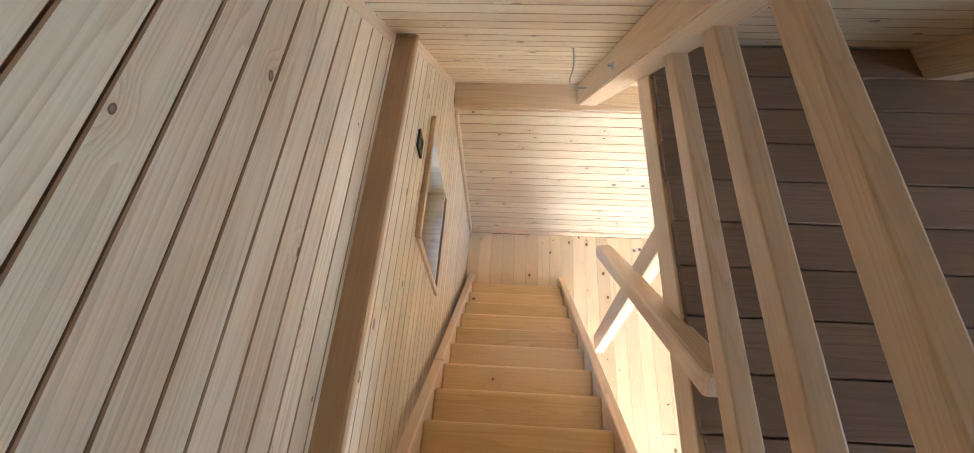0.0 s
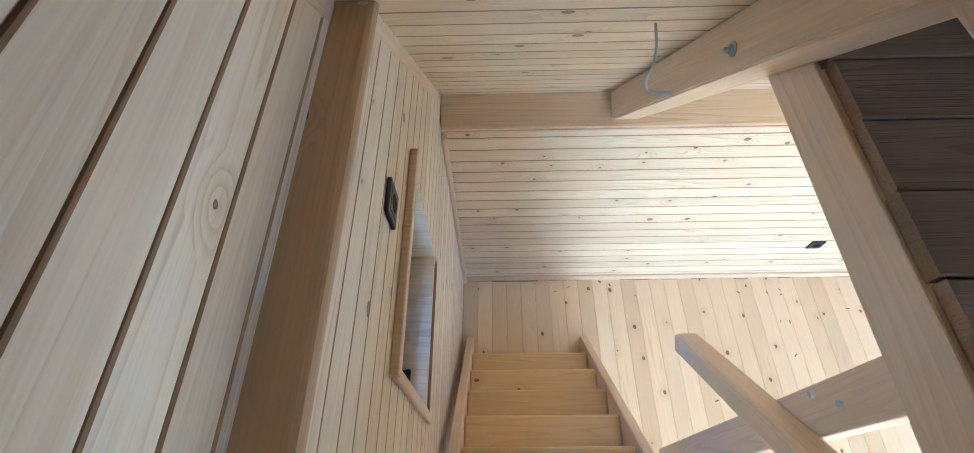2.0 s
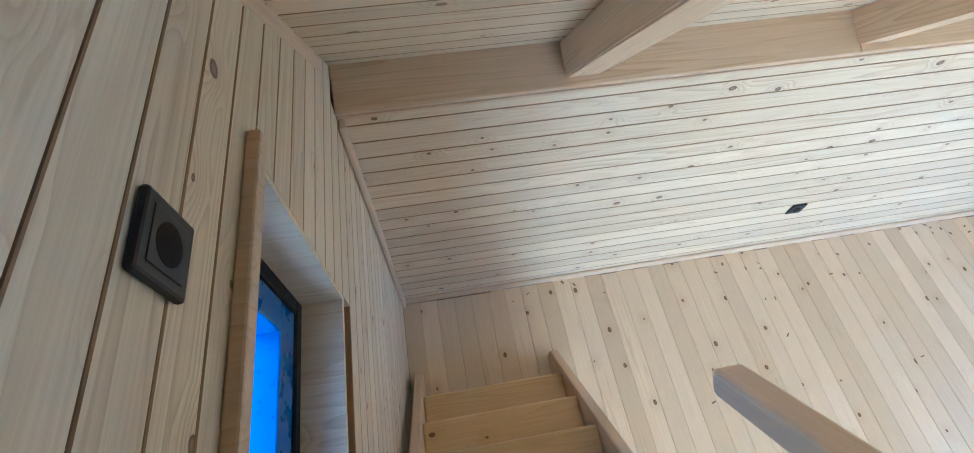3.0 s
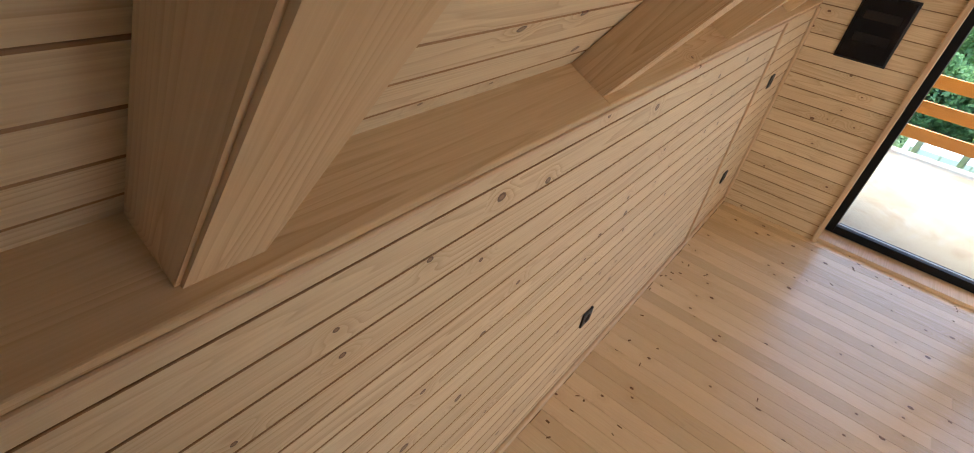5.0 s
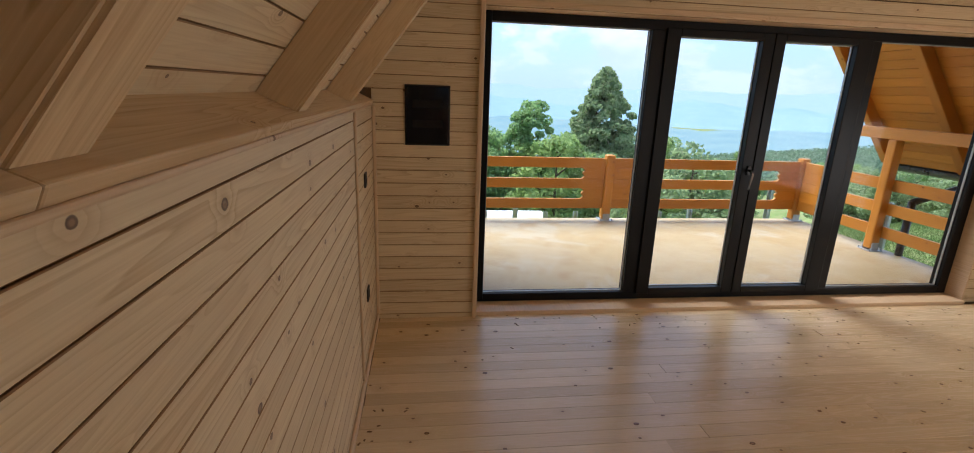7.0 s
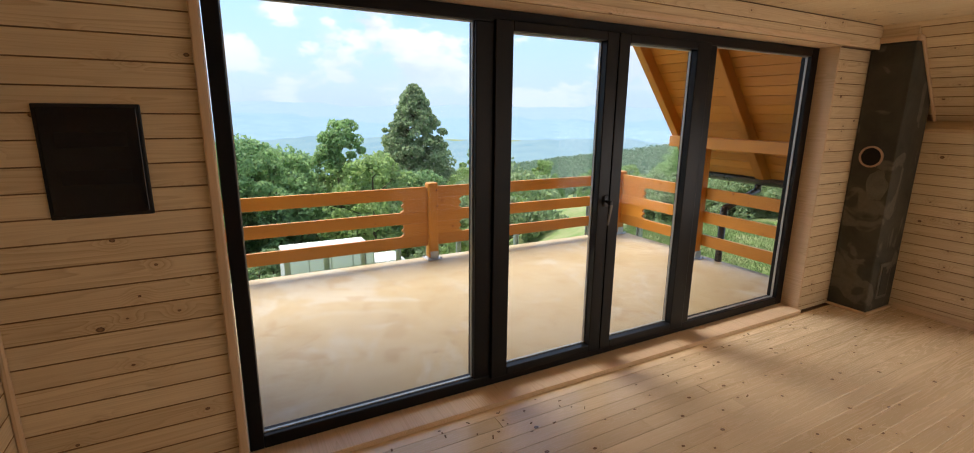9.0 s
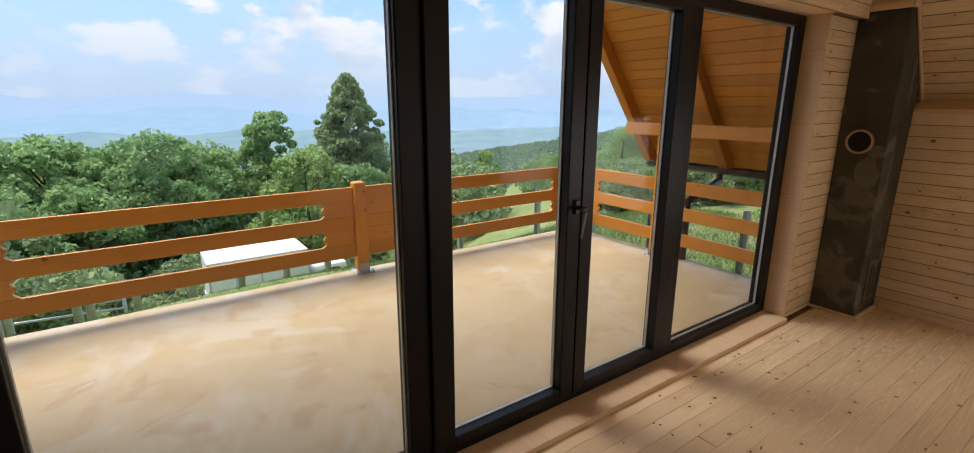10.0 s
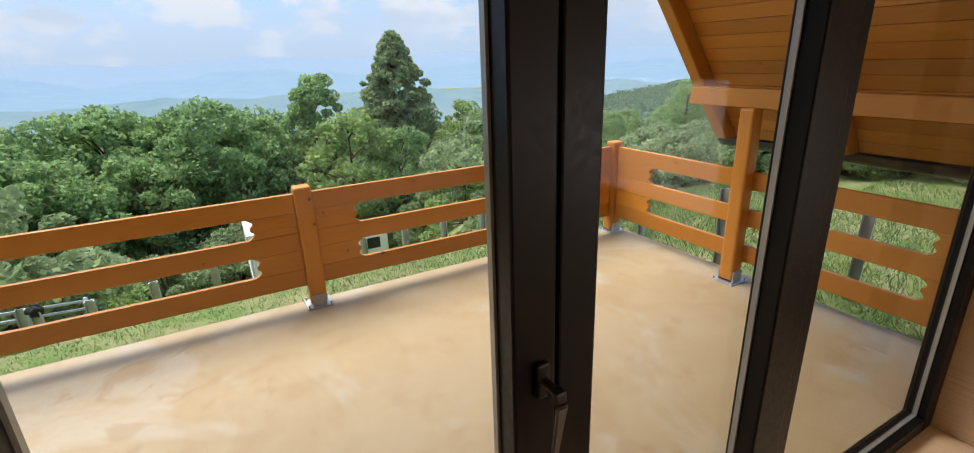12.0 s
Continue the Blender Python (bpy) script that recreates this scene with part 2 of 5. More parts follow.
def concrete():
    """Tan terrace screed with rust-coloured and pale blotches."""
    k = Mat("terrace screed", 0.6, 0.0, 0.4)
    p = k.coords()
    a = k.noise(p, 0.9, 6, 0.6, 0.4)
    b = k.noise(p, 3.4, 6, 0.65, 0.3)
    c = k.noise(p, 60, 3, 0.6)
    base = k.mix(k.span(a, 0.36, 0.62), (0.40, 0.295, 0.150), (0.44, 0.345, 0.205))
    base = k.mix(k.span(b, 0.52, 0.64, 0, 0.5), base, (0.36, 0.245, 0.115))
    base = k.mix(k.span(k.noise(p, 0.75, 7, 0.65, 0.8), 0.55, 0.63, 0, 0.6), base, (0.47, 0.435, 0.36))
    base = k.mix(k.span(k.noise(p, 2.2, 8, 0.72, 1.0), 0.59, 0.63, 0, 0.45), base, (0.33, 0.205, 0.085))
    base = k.mix(k.span(k.noise(p, 3.3, 9, 0.75), 0.655, 0.675, 0, 0.7), base, (0.20, 0.135, 0.085))
    base = k.mix(k.span(k.noise(p, 11.0, 6, 0.7), 0.66, 0.68, 0, 0.6), base, (0.17, 0.12, 0.075))
    base = k.mix(k.span(k.noise(p, 26, 5, 0.7), 0.45, 0.7, 0, 0.25), base, (0.31, 0.235, 0.14))
    base = k.mix(k.span(c, 0.35, 0.65, 0, 0.22), base, (0.33, 0.25, 0.15))
    k.bump(k.math("ADD", k.math("MULTIPLY", b, 0.6), k.math("MULTIPLY", c, 0.3)), 0.15, 0.01)
    k.put(k.span(a, 0.35, 0.7, 0.65, 0.36), k.b.inputs["Roughness"])
    return k.done(base)


M_SLAB = concrete()


def cement():
    """Dark grey-green chimney block with pale patched mortar."""
    k = Mat("chimney cement", 0.85, 0.0, 0.25)
    p = k.coords()
    a = k.noise(p, 2.6, 6, 0.6, 0.6)
    b = k.noise(p, 30, 4, 0.6)
    c = k.mix(k.span(a, 0.35, 0.65), (0.045, 0.043, 0.034), (0.085, 0.080, 0.062))
    c = k.mix(k.span(k.noise(p, 3.1, 3, 0.5, 1.2), 0.58, 0.63, 0, 0.7), c, (0.17, 0.155, 0.12))
    c = k.mix(k.span(b, 0.35, 0.7, 0, 0.35), c, (0.06, 0.056, 0.046))
    k.bump(k.math("ADD", a, k.math("MULTIPLY", b, 0.4)), 0.4, 0.01)
    return k.done(c)


M_CEMENT = cement()


def glass():
    m = bpy.data.materials.new("window glass")
    m.use_nodes = True
    n, l = m.node_tree.nodes, m.node_tree.links
    n.clear()
    out, mixn = n.new("ShaderNodeOutputMaterial"), n.new("ShaderNodeMixShader")
    tr, gl, fr = n.new("ShaderNodeBsdfTransparent"), n.new("ShaderNodeBsdfGlossy"), n.new("ShaderNodeLayerWeight")
    tr.inputs[0].default_value = (0.965, 0.975, 0.97, 1)
    gl.inputs["Roughness"].default_value = 0.0
    pw, ad = n.new("ShaderNodeMath"), n.new("ShaderNodeMath")
    pw.operation, ad.operation = "POWER", "MULTIPLY_ADD"
    pw.inputs[1].default_value = 5.0
    ad.inputs[1].default_value, ad.inputs[2].default_value = 0.45, 0.009
    l.new(fr.outputs["Facing"], pw.inputs[0])
    l.new(pw.outputs[0], ad.inputs[0])
    fr = ad
    l.new(fr.outputs[0], mixn.inputs[0])
    l.new(tr.outputs[0], mixn.inputs[1])
    l.new(gl.outputs[0], mixn.inputs[2])
    l.new(mixn.outputs[0], out.inputs[0])
    return m


M_GLASS = glass()


def leafy(name, a, b, clump=0.35):
    k = Mat(name, 0.55, 0.0, 0.3)
    r = k.rnd()
    n = k.noise(k.coords(), clump, 3, 0.6)
    f = k.math("ADD", k.math("MULTIPLY", r, 0.5), k.math("MULTIPLY", n, 0.6))
    c = k.mix(k.span(f, 0.2, 0.85), a, b)
    k.put(c, k.b.inputs["Base Color"])
    t = k.n.new("ShaderNodeBsdfTranslucent")
    k.put(c, t.inputs[0])
    mx = k.n.new("ShaderNodeMixShader")
    mx.inputs[0].default_value = 0.55
    k.l.new(k.b.outputs[0], mx.inputs[1])
    k.l.new(t.outputs[0], mx.inputs[2])
    k.l.new(mx.outputs[0], k.n["Material Output"].inputs[0])
    return k.m


M_LEAF = [leafy("broad leaves", (0.16, 0.28, 0.11), (0.42, 0.58, 0.25)),
          leafy("dark leaves", (0.14, 0.25, 0.105), (0.36, 0.52, 0.23)),
          leafy("fresh leaves", (0.18, 0.28, 0.08), (0.42, 0.55, 0.22)),
          leafy("grey leaves", (0.18, 0.26, 0.12), (0.44, 0.54, 0.29))]
# far woods: the haze of the air is mixed into the leaf colour
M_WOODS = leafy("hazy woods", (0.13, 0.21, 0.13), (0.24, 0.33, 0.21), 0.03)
M_BLADE = leafy("grass blades", (0.085, 0.14, 0.04), (0.19, 0.26, 0.09), 0.8)


def meadow():
    k = Mat("meadow", 0.9, 0.0, 0.2)
    p = k.coords()
    a = k.noise(p, 0.35, 6, 0.65, 0.4)
    b = k.noise(p, 9.0, 5, 0.7)
    c = k.mix(k.span(b, 0.3, 0.7), (0.085, 0.145, 0.035), (0.18, 0.26, 0.075))
    c = k.mix(k.span(a, 0.58, 0.72, 0, 0.6), c, (0.34, 0.30, 0.17))
    c = k.mix(k.span(k.noise(p, 2.6, 6, 0.7), 0.42, 0.62, 0, 0.65), c, (0.33, 0.29, 0.16))
    sep = k.n.new("ShaderNodeSeparateXYZ")
    k.put(p, sep.inputs[0])
    rear_tone = k.mix(k.span(b, 0.3, 0.7), (0.33, 0.28, 0.21), (0.46, 0.41, 0.33))
    c = k.mix(k.span(sep.outputs[0], 3.4, 2.6), c, rear_tone)   # unseen ground behind the house, toned tan so it bounces no green light
    k.bump(b, 0.6, 0.05)
    return k.done(c)


M_MEADOW = meadow()


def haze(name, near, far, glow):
    """Wooded ridge; kilometres of hazy air's scattered light painted in as colour and glow."""
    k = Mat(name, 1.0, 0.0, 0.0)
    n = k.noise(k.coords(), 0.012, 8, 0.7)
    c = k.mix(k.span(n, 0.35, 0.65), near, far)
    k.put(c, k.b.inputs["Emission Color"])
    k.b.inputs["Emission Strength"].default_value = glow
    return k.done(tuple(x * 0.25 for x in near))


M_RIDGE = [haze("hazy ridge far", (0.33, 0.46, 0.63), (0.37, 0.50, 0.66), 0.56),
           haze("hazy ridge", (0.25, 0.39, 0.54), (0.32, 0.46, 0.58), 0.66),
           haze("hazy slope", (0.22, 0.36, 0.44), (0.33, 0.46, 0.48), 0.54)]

# ---- building blocks ----
YK, YO, YC = 1.80, -4.12, -1.16          # knee wall, opposite knee wall, ridge line
XC, CX, CY = 4.505, 4.195, -3.70         # wall face beside the chimney, the chimney's free corner
XR, XG = -0.25, 4.44                     # rear gable, glazed gable
PITCH = math.atan(1.305)
EAVE_Y, EAVE_Z = 1.932, 1.62


def roof_z(y):
    return EAVE_Z + 1.305 * (EAVE_Y - YC - abs(y - YC))


def add_box(bm, lo, hi, m=None, chamfer=0.0):
    """A box between two corners, with chamfered edges if asked, moved by m."""
    r = bmesh.ops.create_cube(bm, size=1.0)
    vs = r["verts"]
    c = [(a + b) / 2 for a, b in zip(lo, hi)]
    s = [abs(b - a) for a, b in zip(lo, hi)]
    bmesh.ops.scale(bm, vec=s, verts=vs)
    bmesh.ops.translate(bm, vec=c, verts=vs)
    if chamfer:
        es = list({e for v in vs for e in v.link_edges})
        r = bmesh.ops.bevel(bm, geom=es, offset=chamfer, segments=2, affect="EDGES", profile=0.5)
        vs = list({v for f in r["faces"] for v in f.verts} | {v for v in vs if v.is_valid})
    if m is not None:
        bmesh.ops.transform(bm, matrix=m, verts=vs)
    return vs


def add_tube(bm, a, b, r1, r2=None, n=12, caps=True):
    a, b = Vector(a), Vector(b)
    r = bmesh.ops.create_cone(bm, cap_ends=caps, segments=n, radius1=r1, radius2=r1 if r2 is None else r2, depth=(b - a).length)
    m = Matrix.Translation((a + b) / 2) @ (b - a).to_track_quat("Z", "Y").to_matrix().to_4x4()
    bmesh.ops.transform(bm, matrix=m, verts=r["verts"])


def extrude(bm, pts, depth, m=None):
    """A polygon in the xy plane, given thickness along z."""
    vs = [bm.verts.new((x, y, 0)) for x, y in pts]
    f = bm.faces.new(vs)
    r = bmesh.ops.extrude_face_region(bm, geom=[f])
    top = [g for g in r["geom"] if isinstance(g, bmesh.types.BMVert)]
    bmesh.ops.translate(bm, vec=(0, 0, depth), verts=top)
    if m is not None:
        bmesh.ops.transform(bm, matrix=m, verts=vs + top)
    bmesh.ops.recalc_face_normals(bm, faces=bm.faces)


def mesh_of(name, bm, material, smooth=False):
    me = bpy.data.meshes.new(name)
    bm.to_mesh(me)
    bm.free()
    me.materials.append(material)
    if smooth:
        for f in me.polygons:
            f.use_smooth = True
    return me


def hang(ob, parent):
    ob.parent = parent
    m, top = Matrix(), parent
    while top:
        m = (top.matrix_parent_inverse @ top.matrix_basis if top.parent else top.matrix_basis) @ m
        top = top.parent
    ob.matrix_parent_inverse = m.inverted()


def part(name, bm, material, parent, label="", smooth=False):
    """Links a bmesh, in world places, as one mesh object under a thing or part."""
    ob = new(name, mesh_of(name, bm, material, smooth))
    if parent is not None:
        hang(ob, parent)
    return tagged(ob, label)


def thing(name, at, label, category, group="", kind=""):
    ob = new(name)
    ob.matrix_basis = Matrix.Translation(at)
    ob.empty_display_size = 0.1
    return tagged(ob, label, category, group, kind)


def solid(name, lo, hi, material, label="", category="", kind="structure", chamfer=0.0):
    bm = bmesh.new()
    add_box(bm, lo, hi, None, chamfer)
    ob = new(name, mesh_of(name, bm, material))
    return tagged(ob, label, category, "", kind)


def axes(o, ux, uy):
    ux, uy = Vector(ux).normalized(), Vector(uy).normalized()
    uz = ux.cross(uy)
    m = Matrix((ux, uy, uz)).transposed().to_4x4()
    m.translation = o
    return m


BOARDS = {}


def board_mesh(L, W, T, material, c=0.0016, name="board"):
    """A board along x with chamfered front edges (front is +z, at z = 0)."""
    key = (round(L, 3), round(W, 4), round(T, 4), material.name, c, name)
    if key not in BOARDS:
        sec = [(0, -T), (W, -T), (W, -c), (W - c, 0), (c, 0), (0, -c)]
        me = bpy.data.meshes.new(name)
        n = len(sec)
        vs = [(0, y, z) for y, z in sec] + [(L, y, z) for y, z in sec]
        fs = [tuple(reversed(range(n))), tuple(range(n, 2 * n))]
        fs += [(i, (i + 1) % n, n + (i + 1) % n, n + i) for i in range(n)]
        me.from_pydata(vs, [], fs)
        me.materials.append(material)
        # chamfers and sides carry the shade painted into the grooves
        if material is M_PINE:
            me.materials.append(M_GROOVE_SHADE)
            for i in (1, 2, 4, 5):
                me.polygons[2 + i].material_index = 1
        BOARDS[key] = me
    return BOARDS[key]


def lay(name, me, m, parent):
    ob = new(name, me)
    ob.matrix_basis = m
    if parent is not None:
        hang(ob, parent)
    return ob


def beam(name, a, b, side, w, h, material, parent=None, chamfer=0.006):
    """A timber whose own x axis runs from a to b; side: the way its width w goes; h: its other size. a and b lie on one edge."""
    a, b = Vector(a), Vector(b)
    m = axes(a, b - a, side)
    bm = bmesh.new()
    add_box(bm, (0, 0, 0), ((b - a).length, w, h), None, chamfer)
    ob = new(name, mesh_of(name, bm, material))
    ob.matrix_basis = m
    if parent is not None:
        hang(ob, parent)
    return ob


def clad(wall, origin, along, up, length, rows, width, material, gap=0.0026, T=0.016, cut=None):
    """Rows of tongue-and-groove boards, each an object, laid up from origin. cut(i) gives spans along the row."""
    for i in range(rows):
        for s, e in (cut(i) if cut else [(0, length)]):
            if e - s < 0.02:
                continue
            me = board_mesh(e - s, width - gap, T, material)
            o = Vector(origin) + Vector(along) * s + Vector(up) * (i * width)
            lay("board", me, axes(o, along, up), wall)


# ---- ground floor shell ----
floor = solid("floor", (XR - 0.2, YO - 0.2, -0.30), (4.60, YK + 0.2, -0.022), M_ROUGH, "pale pine plank floor laid across the room", "floor")
wall_knee = solid("wall_knee", (XR - 0.2, YK + 0.018, -0.02), (XG + 0.2, YK + 0.2, 1.52), M_ROUGH, "low side wall clad in pale horizontal pine boards", "wall")
wall_opposite = solid("wall_opposite", (XR - 0.2, YO - 0.2, -0.02), (XG + 0.2, YO - 0.018, 1.52), M_ROUGH, "low far side wall clad in pine boards", "wall")
BW = 0.0829
clad(wall_knee, (XR, YK, 0.0), (1, 0, 0), (0, 0, 1), 3.545 - XR, 18, BW, M_PINE)
clad(wall_knee, (XR, YK, 18 * BW), (1, 0, 0), (0, 0, 1), 3.545 - XR, 1, 0.050, M_PINE)
clad(wall_knee, (3.56, YK, 0.0), (1, 0, 0), (0, 0, 1), XG - 3.56, 18, 1.54 / 18, M_PINE)
clad(wall_opposite, (XG, YO, 0.0), (-1, 0, 0), (0, 0, 1), XG - XR, 18, 1.54 / 18, M_PINE)


LEDGE_RISE = math.atan(0.465)


def wall_plate(name, y0, sgn):
    """The wall plate's planed top: boards that rise from the wall's edge to the sloping ceiling."""
    t = thing(name, (XR, y0, 1.55), "planed pine wall plate forming a sloping ledge", "ledge", kind="structure")
    for a, b in ((XR, 1.497), (1.4985, XG)):
        bm = bmesh.new()
        lo, hi = sorted((0.0, sgn * 0.185))
        add_box(bm, (0, lo, -0.030), (b - a, hi, 0.0), None, 0.004)
        ob = new("ledge_board", mesh_of("ledge_board", bm, M_BEAM))
        ob.matrix_basis = Matrix.Translation((a, y0 - sgn * 0.014, 1.567)) @ Matrix.Rotation(sgn * LEDGE_RISE, 4, "X")
        hang(ob, t)
    bm = bmesh.new()
    lo, hi = sorted((-sgn * 0.011, -sgn * 0.0005))
    add_box(bm, (0, lo, 0), (XG - XR, hi, 0.012), None, 0.004)
    ob = new("lip", mesh_of("lip", bm, M_TRIM))
    ob.matrix_basis = Matrix.Translation((XR, y0, 1.533))
    hang(ob, t)
    return t


wall_plate("wall_plate", YK, 1)
wall_plate("wall_plate", YO, -1)


def strip(name, a, b, side, w, h, material=M_TRIM, label="", chamfer=0.006):
    ob = beam(name, a, b, side, w, h, material, None, chamfer)
    return tagged(ob, label or "thin pine trim strip", "trim", "", "structure")


# baseboards and corner strips
strip("baseboard", (XR, YK - 0.018, 0.0), (XG, YK - 0.018, 0.0), (0, 1, 0), 0.017, 0.055, label="slim pine baseboard along the side wall")
strip("baseboard", (XR, YO + 0.002, 0.0), (CX - 0.03, YO + 0.002, 0.0), (0, 1, 0), 0.017, 0.055, label="slim pine baseboard along the far wall")
strip("trim", (3.535, YK - 0.014, 0.056), (3.535, YK - 0.014, 1.53), (1, 0, 0), 0.028, 0.014, label="upright pine batten covering a board joint")
strip("trim", (XG - 0.022, YK - 0.024, 0.056), (XG - 0.022, YK - 0.024, 1.53), (1, 0, 0), 0.021, 0.023, label="pine corner strip")
strip("trim", (XR + 0.001, YK - 0.040, 0.0), (XR + 0.001, YK - 0.040, 1.53), (1, 0, 0), 0.022, 0.038, label="pine corner strip")

# rear gable: lower cladding, ledge, upper cladding set back
wall_rear = solid("wall_rear", (XR - 0.35, YO - 0.2, -0.02), (XR - 0.16, YK + 0.2, 5.6), M_ROUGH, "rear gable wall clad in pale horizontal pine boards", "wall")
WY0, WY1, WZ0, WZ1 = 0.655, 1.212, 1.52, 2.10
LED = 2.594


def cut_rear(z0, z1):
    top = YC + (EAVE_Y - YC) - (max(z0, EAVE_Z) - EAVE_Z) / 1.305
    hi = min(YK, top) if z0 < 1.6 else top
    lo = YO if z0 < 1.6 else 2 * YC - top
    return lo, hi


def rear_rows():
    n, w = 32, 0.0806
    for i in range(n):
        z0, z1 = i * w, (i + 1) * w
        lo, hi = cut_rear(z0, z1)
        spans = [(lo, hi)]
        if z1 > WZ0 + 0.01 and z0 < WZ1 - 0.01:
            spans = [(lo, WY0), (WY1, hi)]
        for s, e in spans:
            lay("board", board_mesh(e - s, w - 0.0028, 0.016, M_PINE), axes((XR, s, z0), (0, 1, 0), (0, 0, 1)), wall_rear)
    n2, w2 = 36, 0.0872
    for i in range(n2):
        z0 = 3.237 - 9 * w2 + i * w2
        if z0 + w2 < LED + 0.02:
            continue
        lo, hi = cut_rear(z0, z0 + w2)
        if hi - lo > 0.1:
            lay("board", board_mesh(hi - lo, w2 - 0.0038, 0.018, M_PINE, 0.0026), axes((XR - 0.062, lo, z0), (0, 1, 0), (0, 0, 1)), wall_rear)


# the rear wall has a real opening for the small window: rebuild its core round it
def rear_core():
    me = wall_rear.data
    bm = bmesh.new()
    x0, x1 = XR - 0.30, XR - 0.018
    xs = XR - 0.082
    for lo, hi in (((x0, YO - 0.2, -0.02), (x1, WY0, LED - 0.03)), ((x0, WY1, -0.02), (x1, YK + 0.2, LED - 0.03)),
                   ((x0, WY0, -0.02), (x1, WY1, WZ0)), ((x0, WY0, WZ1), (x1, WY1, LED - 0.03)),
                   ((x0, YO - 0.2, LED - 0.03), (xs, YK + 0.2, 5.7))):
        add_box(bm, lo, hi)
    bm.to_mesh(me)
    bm.free()


rear_core()
rear_rows()
_y = YC + (EAVE_Y - YC) - (LED - EAVE_Z) / 1.305
strip("ledge", (XR - 0.085, 2 * YC - _y, LED - 0.03), (XR - 0.085, _y + 0.05, LED - 0.03), (1, 0, 0), 0.099, -0.034, M_LEDGE, "brown planed beam edge running along the gable wall", 0.012)


# small gable window: lining boards, trims, black frame and glass
def gable_window():
    w = thing("window_1", (XR, (WY0 + WY1) / 2, WZ0), "small black framed window in a deep pine lined recess", "window", kind="structure")
    for nm, lo, hi in (("window_sill", (XR - 0.20, WY0, WZ0 - 0.004), (XR - 0.001, WY1, WZ0 + 0.012)),
                       ("lining", (XR - 0.20, WY0, WZ1 - 0.012), (XR - 0.001, WY1, WZ1 + 0.004)),
                       ("lining", (XR - 0.20, WY0 - 0.004, WZ0 + 0.012), (XR - 0.001, WY0 + 0.012, WZ1 - 0.012)),
                       ("lining", (XR - 0.20, WY1 - 0.012, WZ0 + 0.012), (XR - 0.001, WY1 + 0.004, WZ1 - 0.012))):
        bm = bmesh.new()
        add_box(bm, lo, hi)
        part(nm, bm, M_PINE, w)
    for nm, lo, hi in (("casing", (XR, WY0 - 0.03, WZ1), (XR + 0.022, WY1 + 0.012, WZ1 + 0.030)),
                       ("casing", (XR, WY0 - 0.03, WZ0 - 0.03), (XR + 0.014, WY0, WZ1))):
        bm = bmesh.new()
        add_box(bm, lo, hi, None, 0.004)
        part(nm, bm, M_TRIM, w)
    bm = bmesh.new()
    x0, x1, f = XR - 0.185, XR - 0.098, 0.05
    for lo, hi in (((x0, WY0 + 0.012, WZ0 + 0.012), (x1, WY1 - 0.012, WZ0 + f)), ((x0, WY0 + 0.012, WZ1 - f), (x1, WY1 - 0.012, WZ1 - 0.012)),
                   ((x0, WY0 + 0.012, WZ0 + f), (x1, WY0 + f, WZ1 - f)), ((x0, WY1 - f, WZ0 + f), (x1, WY1 - 0.012, WZ1 - f))):
        add_box(bm, lo, hi, None, 0.005)
    wf = part("window_frame", bm, M_ALU, w)
    bm = bmesh.new()
    add_box(bm, (x0 + 0.012, WY0 + f, WZ0 + f), (x1 - 0.006, WY1 - f, WZ0 + f + 0.085), None, 0.004)
    add_box(bm, (x0 + 0.012, WY0 + f, WZ1 - f - 0.06), (x1 - 0.006, WY1 - f - 0.07, WZ1 - f), None, 0.004)
    add_box(bm, (x0 + 0.012, WY1 - f - 0.07, WZ0 + f + 0.085), (x1 - 0.006, WY1 - f, WZ1 - f), None, 0.004)
    part("sash", bm, M_FILM, wf, "blue protective film still on the sash")
    bm = bmesh.new()
    add_box(bm, (XR - 0.175, WY0 + f, WZ0 + f), (XR - 0.169, WY1 - f, WZ1 - f))
    g = part("pane", bm, M_GLASS, w)
    g.visible_shadow = False
    bm = bmesh.new()
    add_box(bm, (x1, WY0 + 0.075, WZ0 + 0.018), (x1 + 0.016, WY0 + 0.15, WZ0 + 0.048), None, 0.004)
    add_box(bm, (x1 + 0.016, WY0 + 0.10, WZ0 + 0.024), (x1 + 0.036, WY0 + 0.125, WZ0 + 0.042), None, 0.004)
    add_box(bm, (x1 + 0.030, WY0 + 0.02, WZ0 + 0.023), (x1 + 0.044, WY0 + 0.128, WZ0 + 0.043), None, 0.005)
    part("handle", bm, M_ALU, w)


gable_window()

# glazed gable wall, with its big opening
OY0, OY1, OZ0, OZ1 = -3.232, 1.065, 0.0, 2.185
XF = 4.64          # inner face of the door frame


